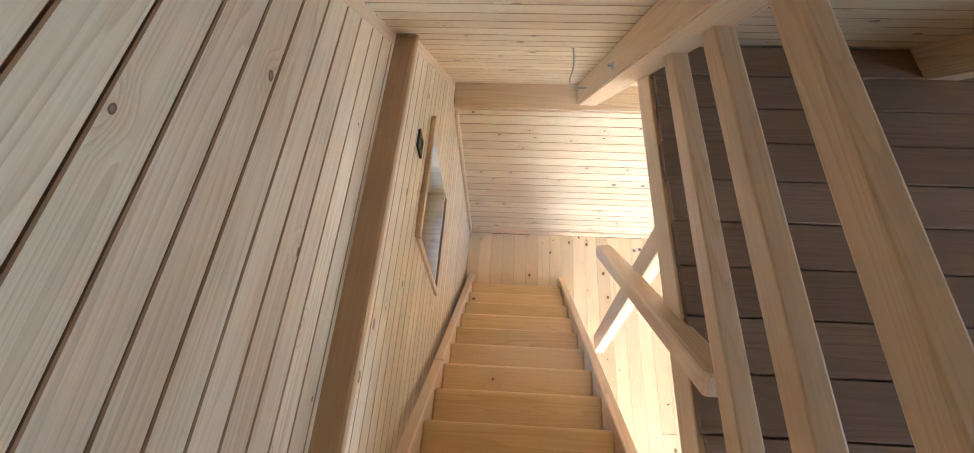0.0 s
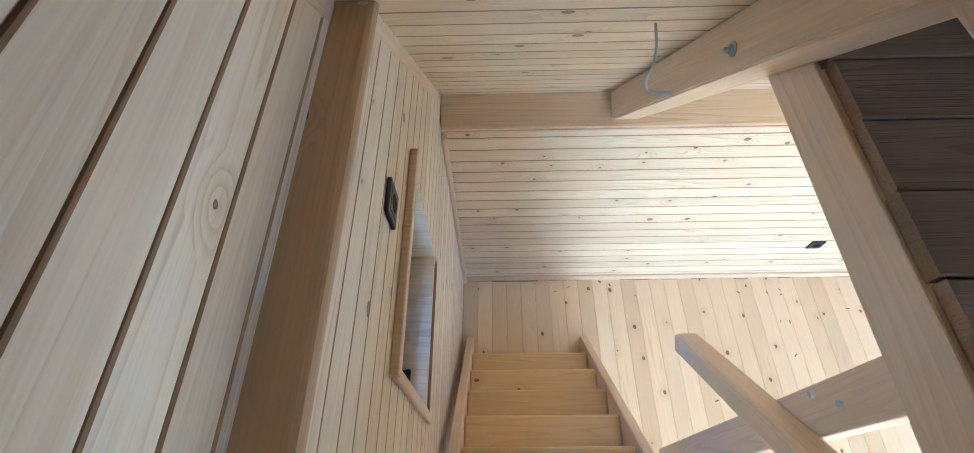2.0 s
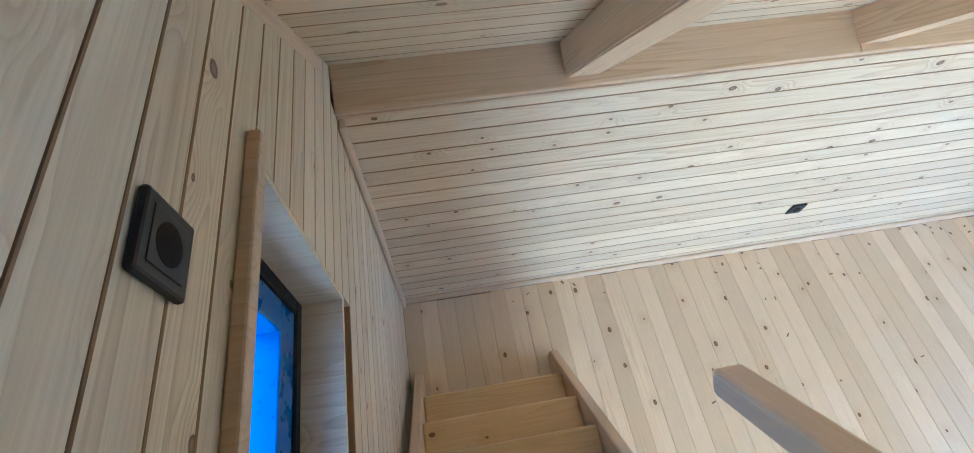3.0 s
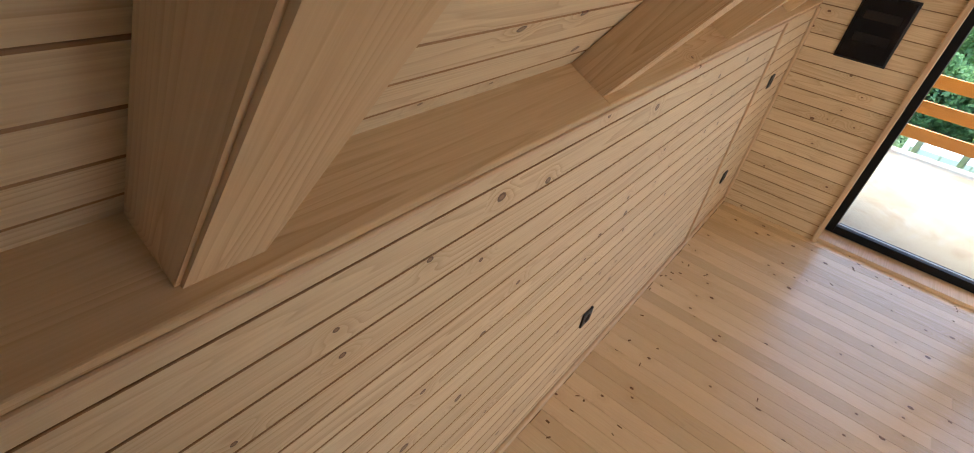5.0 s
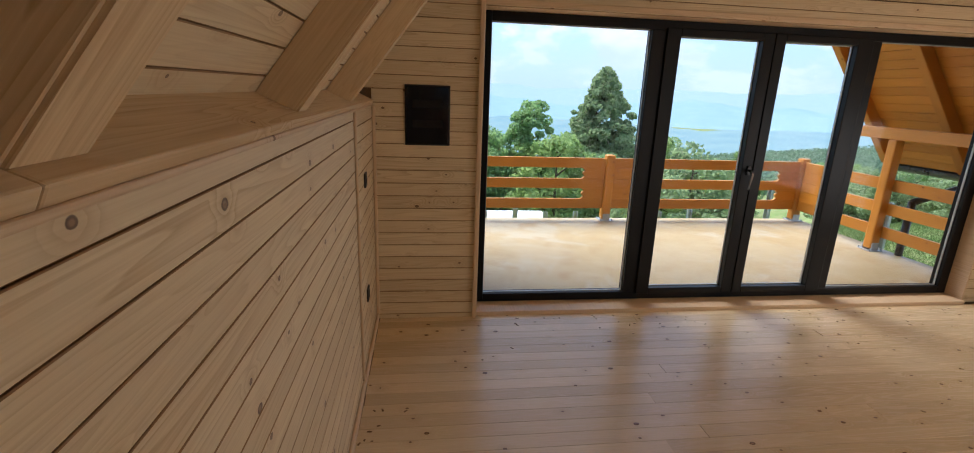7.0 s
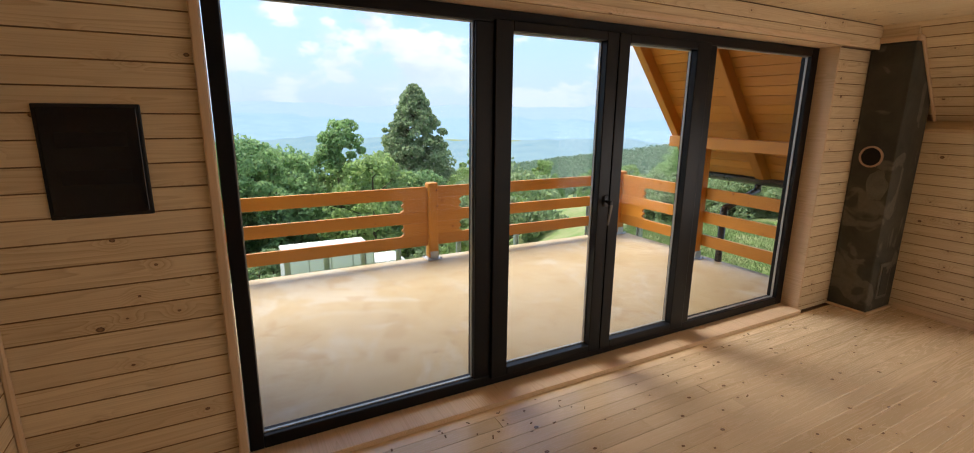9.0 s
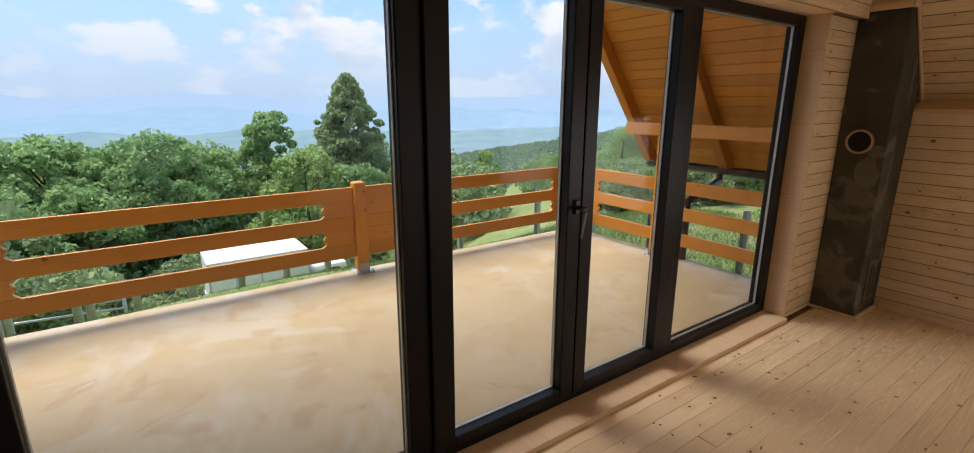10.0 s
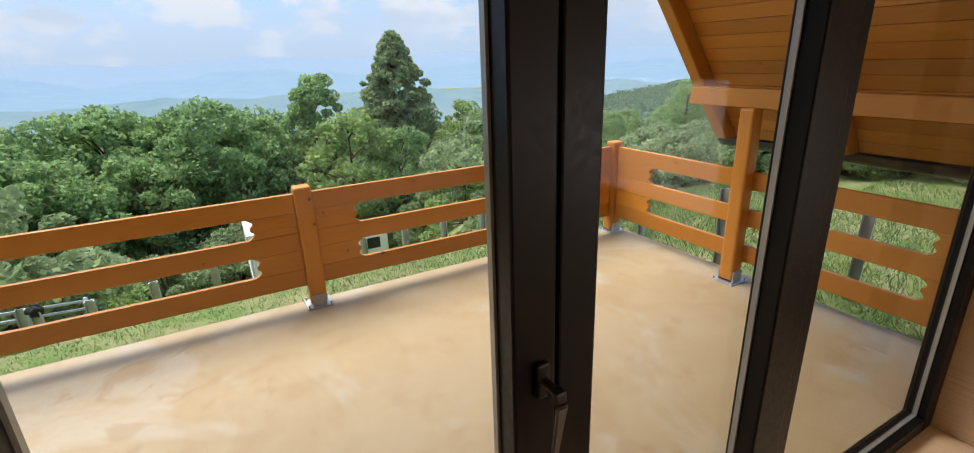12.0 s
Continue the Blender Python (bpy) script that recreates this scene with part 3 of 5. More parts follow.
def front_core():
    bm = bmesh.new()
    x0, x1 = XG + 0.018, XG + 0.30
    # the unseen gap above 2.95 m is added to let light into the loft
    for lo, hi in (((x0, OY1, -0.02), (x1, YK + 0.2, 2.4)), ((XC + 0.018, YO - 0.2, -0.02), (x1, OY0, OZ1)), ((x0, YO - 0.2, OZ1), (x1, OY0, 2.4)), ((x0, OY0, OZ1), (x1, OY1, 2.4)),
                   ((x0, YO + 0.9, 2.4), (x1, YC - 0.6, 5.0)), ((x0, YC + 0.6, 2.4), (x1, YK - 0.7, 3.6)), ((x0, YC - 0.6, 2.4), (x1, YC + 0.6, 2.95)),
                   ((x0, YC - 0.6, 4.0), (x1, YC + 0.6, 5.4))):
        add_box(bm, lo, hi)
    ob = new("wall_front", mesh_of("wall_front", bm, M_ROUGH))
    tagged(ob, "glazed gable wall clad in warm horizontal pine boards", "wall", "", "structure")
    w = 0.0893
    for i in range(27):
        z0 = 0.037 + (i - 1) * w if i else 0.0
        if z0 > 2.36:
            break
        lo, hi = cut_rear(z0, z0 + w)
        spans = [(lo, OY0 - 0.002), (OY1 + 0.002, hi)] if z0 < OZ1 - 0.02 else [(lo, hi)]
        for s, e in spans:
            lay("board", board_mesh(e - s, (w if i else 0.037) - 0.0024, 0.016, M_PINE), axes((XC if e < OY0 and z0 < OZ1 - 0.02 else XG, e, z0), (0, -1, 0), (0, 0, 1)), ob)
    return ob


wall_front = front_core()
# lining of the door opening and its slim casing
for nm, lo, hi in (("reveal", (XG + 0.001, OY1 - 0.002, 0.03), (XF + 0.05, OY1 + 0.016, OZ1)), ("reveal", (XC - 0.012, OY0 - 0.016, 0.0), (XF + 0.05, OY0 + 0.002, OZ1)),
                   ("reveal", (XG + 0.001, OY0, OZ1 - 0.002), (XF + 0.05, OY1, OZ1 + 0.016)), ("door_sill", (XG + 0.02, OY0 + 0.003, -0.01), (XF + 0.03, OY1 - 0.003, 0.028))):
    o = solid(nm, lo, hi, M_TRIM, "pine lining board of the wide door opening", "trim", chamfer=0.003)
for a, b, s in (((XG - 0.013, OY1 + 0.001, 0.0), (XG - 0.013, OY1 + 0.001, 2.21), (0, 1, 0)),):
    strip("trim", a, b, s, 0.035, 0.013, label="slim pine casing beside the glazed doors")
strip("trim", (XG - 0.013, OY0, OZ1 + 0.001), (XG - 0.013, OY1, OZ1 + 0.001), (0, 0, 1), 0.035, 0.013, label="slim pine casing above the glazed doors")


def bar(bm, y0, y1, z0, z1, x0, x1, c=0.005):
    add_box(bm, (x0, min(y0, y1), z0), (x1, max(y0, y1), z1), None, c)


def glazed_doors():
    d = thing("door_1", (XF, YC, 0.0), "wide black aluminium glazed door wall with four panes", "glass door", kind="structure")
    Z0, Z1 = 0.03, 2.182
    x0, x1 = XF, XF + 0.085
    fr = [("frame", OY1 - 0.005, 0.995, Z0, Z1), ("frame", -3.14, OY0 + 0.005, Z0, Z1),
          ("frame", 0.995, -3.14, Z0, Z0 + 0.066), ("frame", 0.995, -3.14, Z1 - 0.066, Z1),
          ("mullion", -0.165, -0.275, Z0 + 0.066, Z1 - 0.066), ("mullion", -1.925, -2.015, Z0 + 0.066, Z1 - 0.066)]
    for nm, a, b, z0, z1 in fr:
        bm = bmesh.new()
        bar(bm, a, b, z0, z1, x0, x1)
        part(nm, bm, M_ALU, d)
    panes = [(0.995, -0.165, Z0 + 0.066, Z1 - 0.066), (-2.015, -3.14, Z0 + 0.066, Z1 - 0.066)]
    for a, b in ((-0.27, -1.112), (-1.118, -1.93)):
        bm = bmesh.new()
        l0, l1 = x0 - 0.02, x0 + 0.06
        ia, ib = (a - 0.108, b + 0.09) if a > -1 else (a - 0.085, b + 0.13)
        z0, z1 = Z0 + 0.05, Z1 - 0.05
        bar(bm, a, ia, z0, z1, l0, l1)
        bar(bm, ib, b, z0, z1, l0, l1)
        bar(bm, ia, ib, z0, z0 + 0.052, l0, l1)
        bar(bm, ia, ib, z1 - 0.055, z1, l0, l1)
        leaf = part("leaf", bm, M_ALU, d, "black framed hinged door leaf")
        panes.append((ia, ib, z0 + 0.052, z1 - 0.055))
        if a > -1:
            yh, zh = -1.078, 1.118
            hb = bmesh.new()
            add_box(hb, (l0 - 0.013, yh - 0.014, zh - 0.036), (l0, yh + 0.014, zh + 0.036), None, 0.005)
            add_tube(hb, (l0 - 0.012, yh, zh), (l0 - 0.045, yh - 0.004, zh - 0.006), 0.010)
            add_box(hb, (l0 - 0.062, yh - 0.014, zh - 0.020), (l0 - 0.036, yh + 0.012, zh + 0.008), None, 0.006)
            handle = part("handle", hb, M_HANDLE, leaf, "black handle rose and neck")
            lv = bmesh.new()
            pts = [(-0.012, 0.0), (0.012, 0.0), (0.010, -0.03), (0.007, -0.125), (0.0, -0.135), (-0.007, -0.125), (-0.010, -0.03)]
            extrude(lv, pts, 0.009, axes((l0 - 0.060, yh, zh - 0.016), (0, -1, 0), Vector((-0.10, -0.06, 1.0))))
            bmesh.ops.bevel(lv, geom=list(lv.edges), offset=0.0025, segments=2, affect="EDGES")
            part("lever", lv, M_LEVER, handle, "satin grey metal lever")
    for a, b, z0, z1 in panes:
        hi, lo = max(a, b), min(a, b)
        for nm, p0, p1, mat in (("seal", 0.032, 0.048, M_SEAL),):
            bm = bmesh.new()
            t = 0.006
            for y0, y1, q0, q1 in ((lo, hi, z0, z0 + t), (lo, hi, z1 - t, z1), (lo, lo + t, z0 + t, z1 - t), (hi - t, hi, z0 + t, z1 - t)):
                add_box(bm, (x0 + p0, y0, q0), (x0 + p1, y1, q1))
            part(nm, bm, mat, d)
        bm = bmesh.new()
        add_box(bm, (x0 + 0.036, lo + 0.001, z0 + 0.001), (x0 + 0.042, hi - 0.001, z1 - 0.001))
        g = part("pane", bm, M_GLASS, d, "clear glass pane")
        g.visible_shadow = False


glazed_doors()

# floor boards run across the room, in two staggered lengths each
def floor_boards():
    w, rs = 0.0985, random.Random(4)
    n = int((XG + 0.02 - XR) / w) + 1
    for i in range(n):
        x = XR + i * w
        j = YO + rs.uniform(1.2, 4.6)
        ww = min(w, XG + 0.02 - x)
        for a, b in ((YO, j - 0.001), (j + 0.001, YK - 0.018)):
            lay("plank", board_mesh(round(b - a, 2), ww - 0.0012, 0.022, M_FLOOR, 0.0015, "plank"), axes((x + ww, a, 0.0), (0, 1, 0), (-1, 0, 0)), floor)


floor_boards()


# ---- roof slopes, rafters, loft ----
def slope_boards(name, sgn, x0, x1, w, material, label, s0=0.0, lift=0.0):
    """All boards of one roof slope in one mesh; x along the boards, y up the slope."""
    L = (EAVE_Y - YC) / math.cos(PITCH)
    vs, fs = [], []
    c, T = 0.002, 0.02
    y = s0
    while y < L:
        g = 0.0015 if material is M_PINE else 0.0025
        sec = [(g, -T), (w - g, -T), (w - g, -c), (w - g - c, 0), (g + c, 0), (g, -c)]
        base = len(vs)
        vs += [(0, y + a, b) for a, b in sec] + [(x1 - x0, y + a, b) for a, b in sec]
        fs += [tuple(base + i for i in reversed(range(6))), tuple(base + i for i in range(6, 12))]
        fs += [(base + i, base + (i + 1) % 6, base + 6 + (i + 1) % 6, base + 6 + i) for i in range(6)]
        y += w
    me = bpy.data.meshes.new(name)
    me.from_pydata(vs, [], fs)
    me.materials.append(material)
    # same painted groove shade on the edges of the ceiling boards
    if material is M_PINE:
        me.materials.append(M_GROOVE_SHADE)
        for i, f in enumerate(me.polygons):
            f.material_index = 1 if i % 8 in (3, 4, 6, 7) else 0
    ob = new(name, me)
    ye = EAVE_Y if sgn > 0 else 2 * YC - EAVE_Y
    up = Vector((0, -sgn * math.cos(PITCH), math.sin(PITCH)))
    m = axes((x1 if sgn > 0 else x0, ye, EAVE_Z), (-1 if sgn > 0 else 1, 0, 0), up)
    if m.col[2].z > 0:
        m = axes((x0 if sgn > 0 else x1, ye, EAVE_Z), (1 if sgn > 0 else -1, 0, 0), up)
    ob.matrix_basis = m @ Matrix.Translation((0, 0, lift))
    return tagged(ob, label, "ceiling", "", "structure")


def roof_cover(name, sgn):
    L0, L1 = -0.95, (EAVE_Y - YC) / math.cos(PITCH) + 0.02
    ye = EAVE_Y if sgn > 0 else 2 * YC - EAVE_Y
    up = Vector((0, -sgn * math.cos(PITCH), math.sin(PITCH)))
    out = Vector((0, sgn * math.sin(PITCH), math.cos(PITCH)))
    o = Vector((-0.7, ye, EAVE_Z))
    bm = bmesh.new()
    q = [o + up * L0 + out * 0.024, o + up * L1 + out * 0.024, o + up * L1 + out * 0.16, o + up * L0 + out * 0.16]
    a = [bm.verts.new(p) for p in q]
    b = [bm.verts.new(p + Vector((7.745, 0, 0))) for p in q]
    bm.faces.new(a)
    bm.faces.new(b)
    for i in range(4):
        bm.faces.new((a[i], a[(i + 1) % 4], b[(i + 1) % 4], b[i]))
    bmesh.ops.recalc_face_normals(bm, faces=bm.faces)
    return tagged(new(name, mesh_of(name, bm, M_GUTTER)), "steep dark roof covering", "roof", "", "structure")


slope_boards("ceiling_1", 1, XR - 0.08, XG, 0.0905, M_PINE, "steep sloping ceiling of pale pine boards", -0.022)
slope_boards("ceiling_2", -1, XR - 0.08, XG, 0.0905, M_PINE, "steep sloping ceiling of pale pine boards", -0.022)
slope_boards("ceiling_3", 1, XG + 0.3, 7.03, 0.12, M_STAIN, "orange stained board soffit of the roof overhang", -0.9)
slope_boards("ceiling_4", -1, XG + 0.3, 7.03, 0.12, M_STAIN, "orange stained board soffit of the roof overhang", -0.9)
roof_cover("roof_1", 1)
roof_cover("roof_2", -1)


def rafter(x, w, sgn, material, s0, s1, depth, label, group):
    """A rafter under one roof slope, its lower edge standing proud of the boards by depth."""
    ye = EAVE_Y if sgn > 0 else 2 * YC - EAVE_Y
    up = Vector((0, -sgn * math.cos(PITCH), math.sin(PITCH)))
    inn = Vector((0, -sgn * math.sin(PITCH), -math.cos(PITCH)))
    o = Vector((x, ye, EAVE_Z)) + up * s0 - inn * 0.003
    bm = bmesh.new()
    L = s1 - s0
    # foot cut level so that it sits on the plate
    foot = 0.059 if s0 > -0.1 else 0.75 * depth
    pts = [(0, 0), (L, 0), (L, depth), (foot, depth)]
    vs = [bm.verts.new((a, 0, b)) for a, b in pts]
    vt = [bm.verts.new((a, w, b)) for a, b in pts]
    bm.faces.new(vs)
    bm.faces.new(vt)
    for i in range(4):
        bm.faces.new((vs[i], vs[(i + 1) % 4], vt[(i + 1) % 4], vt[i]))
    bmesh.ops.recalc_face_normals(bm, faces=bm.faces)
    bmesh.ops.bevel(bm, geom=[e for e in bm.edges if abs((e.verts[0].co - e.verts[1].co).x) > 0.3], offset=0.006, segments=2, affect="EDGES")
    ob = new("rafter", mesh_of("rafter", bm, material))
    m = Matrix((up, Vector((1, 0, 0)), inn)).transposed().to_4x4()
    m.translation = o
    ob.matrix_basis = m
    return tagged(ob, label, "rafter", group, "structure")


RAFTERS = ((0.474, 0.115), (1.492, 0.115), (2.507, 0.115), (3.545, 0.115))
for x, w in RAFTERS:
    rafter(x, w, 1, M_BEAM, -0.018, 4.9, 0.122, "planed pine rafter resting on the wall plate", "rafters over the room")
    rafter(x, w, -1, M_BEAM, -0.018, 4.9, 0.122, "planed pine rafter resting on the wall plate", "rafters over the room")
for x in (4.86, 5.84, 6.84):
    for sgn in (1, -1):
        rafter(x, 0.11, sgn, M_STAIN, -0.9, 4.9, 0.13, "orange stained rafter of the roof overhang", "rafters of the overhang")

def through_bolt(at, along):
    """Hexagonal bolt end with a washer, in a timber's side."""
    b = thing("bolt", at, "zinc bolt end with washer in a rafter", "bolt", "timber bolts")
    a, d = Vector(at), Vector(along)
    for nm, r, h, n in (("washer", 0.016, 0.003, 20), ("nut", 0.010, 0.011, 6), ("thread", 0.005, 0.020, 10)):
        bm = bmesh.new()
        add_tube(bm, a, a + d * h, r, n=n)
        part(nm, bm, M_ZINC, b)


through_bolt((0.4735, 1.205, 2.452), (-1, 0, 0))

# trims where the rear gable meets the slope
def slope_trim(x, a, b, off=0.0):
    up = Vector((0, -math.cos(PITCH), math.sin(PITCH)))
    inn = Vector((0, -math.sin(PITCH), -math.cos(PITCH)))
    o = Vector((x, EAVE_Y, EAVE_Z))
    strip("trim", o + up * a + inn * 0.001, o + up * b + inn * 0.001, inn, 0.048, -0.022, label="pine strip where gable and sloping ceiling meet")


slope_trim(XR + 0.001, 0.12, 1.24)
slope_trim(XR - 0.061, 1.22, 4.6)

# ---- loft floor and its railing beside the stair ----
XL = 0.580
loft = thing("loft_floor", (XL, 0, 2.36), "loft floor of dark rough sawn boards", "floor", kind="structure")
beam("edge_beam", (XL, -3.9, 2.372), (XL, 1.24, 2.372), (1, 0, 0), 0.075, -0.126, M_TRIM, loft, 0.004)


def loft_boards():
    w = 0.145
    n = int(5.1 / w)
    rs = random.Random(9)
    for i in range(n):
        y = 1.235 - (i + 1) * w
        z = 2.527 + rs.uniform(-0.002, 0.002)
        lay("board", board_mesh(XG - XL - 0.006, w - 0.004, 0.028, M_ROUGH, 0.003), axes((XL + 0.004 + rs.uniform(0, 0.012), y, z), (1, 0, 0), (0, 1, 0)), loft)
    for i in range(14):
        y = -0.36 - (i + 1) * w
        lay("board", board_mesh(XL - XR, w - 0.004, 0.028, M_ROUGH, 0.003), axes((XR, y, 2.527), (1, 0, 0), (0, 1, 0)), loft)


loft_boards()
ceil_low = solid("ceiling_5", (XL + 0.08, -3.85, 2.362), (XG, 1.30, 2.44), M_PINE, "pine board underside of the loft", "ceiling")


def loft_railing():
    r = thing("loft_railing", (0.56, -0.4, 2.46), "horizontal pine rails guarding the open stairwell", "railing")
    for z in (2.757, 2.989, 3.226):
        ye = EAVE_Y - (z - EAVE_Z) / 1.305 - 0.10
        bm = bmesh.new()
        add_box(bm, (0, 0, 0), (ye + 1.45, 0.045, 0.066), None, 0.005)
        ob = new("rail", mesh_of("rail", bm, M_TRIM))
        ob.matrix_basis = axes((0.538 + 0.045, -1.45, z), (0, 1, 0), (-1, 0, 0))
        hang(ob, r)
    bm = bmesh.new()
    add_box(bm, (0, 0, 0), (1.2, 0.06, 0.06), None, 0.005)
    ob = new("post", mesh_of("post", bm, M_TRIM))
    ob.matrix_basis = axes((0.645, -1.45, 2.528), (0, 0, 1), (0, 1, 0))
    hang(ob, r)


loft_railing()

# ---- stair ----
RISE, RUN, Y1, Z1S = 0.2065, 0.1505, 1.204, 0.262
SX0, SX1 = -0.172, 0.505


def stair():
    s = thing("staircase", (0.17, 1.3, 0.0), "steep straight pine staircase with closed risers", "staircase")
    n = 11
    for k in range(n):
        y, z = Y1 - k * RUN, Z1S + k * RISE
        bm = bmesh.new()
        add_box(bm, (0, 0, -0.036), (SX1 - SX0, RUN + 0.05, 0), None, 0.010)
        ob = new("tread", mesh_of("tread", bm, M_STEP))
        ob.matrix_basis = axes((SX1, y, z), (-1, 0, 0), (0, -1, 0))
        hang(ob, s)
        bm = bmesh.new()
        h = RISE if k else Z1S
        add_box(bm, (0, 0, 0), (SX1 - SX0, h - 0.037, 0.018), None, 0.002)
        ob = new("riser", mesh_of("riser", bm, M_STEP))
        ob.matrix_basis = axes((SX1, y - 0.028, z - h + 0.0005), (-1, 0, 0), (0, 0, 1))
        hang(ob, s)
    up = Vector((0, -RUN, RISE)).normalized()
    nrm = Vector((0, RISE, RUN)).normalized()
    for x0, x1 in ((SX0 - 0.042, SX0), (SX1, SX1 + 0.042)):
        # side string: a plank on edge, cut level at the floor and plumb at the foot
        bm = bmesh.new()
        pts = [(1.362, 0.0), (1.362, 0.085), (-0.36, 0.085 + 1.722 * RISE / RUN), (-0.36, 2.12), (1.05, 0.0)]
        extrude(bm, [(y, z) for y, z in pts], x1 - x0, Matrix(((0, 0, 1, x0), (1, 0, 0, 0), (0, 1, 0, 0), (0, 0, 0, 1))))
        m = axes((x0, 1.362, 0), up, Vector((1, 0, 0)).cross(up) * -1)
        bmesh.ops.transform(bm, matrix=m.inverted(), verts=bm.verts)
        bmesh.ops.bevel(bm, geom=list(bm.edges), offset=0.004, segments=1, affect="EDGES")
        ob = new("side_string", mesh_of("side_string", bm, M_TRIM))
        ob.matrix_basis = m
        hang(ob, s)
    # newel post hangs between string and loft edge, hand rail bolted to it
    bm = bmesh.new()
    add_box(bm, (0, 0, 0), (1.30, 0.095, 0.05), None, 0.005)
    ob = new("newel_post", mesh_of("newel_post", bm, M_TRIM))
    ob.matrix_basis = axes((0.645, 0.50, 1.06), (0, 0, 1), (0, 1, 0))
    hang(ob, s)
    ob = beam("hand_rail", (0.602, 0.865, 1.652), (0.602, 0.02, 2.746), (-1, 0, 0), 0.075, 0.060, M_TRIM, s, 0.012)
    for yy, zz in ((0.535, 2.27), (0.565, 2.20), (0.53, 1.12)):
        bm = bmesh.new()
        add_tube(bm, (0.552, yy, zz), (0.559, yy, zz), 0.006, n=8)
        part("screw", bm, M_ZINC, s)


stair()


# ---- sockets, fuse box, cable ----
def socket(at, normal, up, label, group="wall sockets"):
    n, u = Vector(normal), Vector(up)
    s = thing("wall_socket", at, label, "socket", group)
    m = axes(at, u.cross(n), u)
    bm = bmesh.new()
    add_box(bm, (-0.042, -0.042, 0.0005), (0.042, 0.042, 0.011), None, 0.004)
    bmesh.ops.transform(bm, matrix=m, verts=bm.verts)
    part("plate", bm, M_SOCKET, s)
    bm = bmesh.new()
    add_box(bm, (-0.029, -0.029, 0.0102), (0.029, 0.029, 0.0122), None, 0.0008)
    bmesh.ops.transform(bm, matrix=m, verts=bm.verts)
    ins = part("insert", bm, M_SOCKET, s)
    bm = bmesh.new()
    add_tube(bm, (0, 0, 0.0123), (0, 0, 0.0128), 0.0215, n=20)
    bmesh.ops.transform(bm, matrix=m, verts=bm.verts)
    part("well", bm, M_DARK, ins)
    return s


socket((XR, 0.945, 2.285), (1, 0, 0), (0, 0, 1), "black square socket on the pine gable wall")
socket((1.935, YK, 0.455), (0, -1, 0), (0, 0, 1), "black square socket low on the side wall")
socket((3.925, YK, 1.132), (0, -1, 0), (0, 0, 1), "black square socket on the end section of the side wall")
socket((3.895, YK, 0.437), (0, -1, 0), (0, 0, 1), "black square socket low on the end section of the side wall")


def fuse_box():
    f = thing("fuse_box", (XG, 1.435, 1.28), "black flush fuse box with a smoked glossy door", "fuse box")
    bm = bmesh.new()
    add_box(bm, (XG - 0.010, 1.285, 1.28), (XG - 0.0005, 1.585, 1.675), None, 0.004)
    part("frame", bm, M_SOCKET, f)
    bm = bmesh.new()
    add_box(bm, (XG - 0.018, 1.297, 1.292), (XG - 0.0105, 1.573, 1.663), None, 0.003)
    d = part("door", bm, M_SMOKE, f, "smoked glossy plastic door")
    for z in (1.40, 1.53):
        bm = bmesh.new()
        add_box(bm, (XG - 0.0195, 1.335, z), (XG - 0.0182, 1.535, z + 0.05))
        part("breaker_window", bm, M_DARK, d)


M_SMOKE = plain("smoked plastic", (0.008, 0.008, 0.009), 0.15, 0, 0.35, 0.05, 30, 0.0)
fuse_box()


def curve_tube(name, pts, r, material, label, category):
    cu = bpy.data.curves.new(name, "CURVE")
    cu.dimensions, cu.bevel_depth, cu.bevel_resolution = "3D", r, 2
    sp = cu.splines.new("BEZIER")
    sp.bezier_points.add(len(pts) - 1)
    for p, q in zip(sp.bezier_points, pts):
        p.co = q
        p.handle_left_type = p.handle_right_type = "AUTO"
    cu.materials.append(material)
    return tagged(new(name, cu), label, category)


curve_tube("loose_cable", [(0.33, 1.30, 2.452), (0.335, 1.25, 2.40), (0.33, 1.235, 2.33), (0.36, 1.245, 2.295), (0.40, 1.24, 2.30)], 0.0035, M_CABLE, "loose grey cable hanging from the sloping ceiling", "cable")


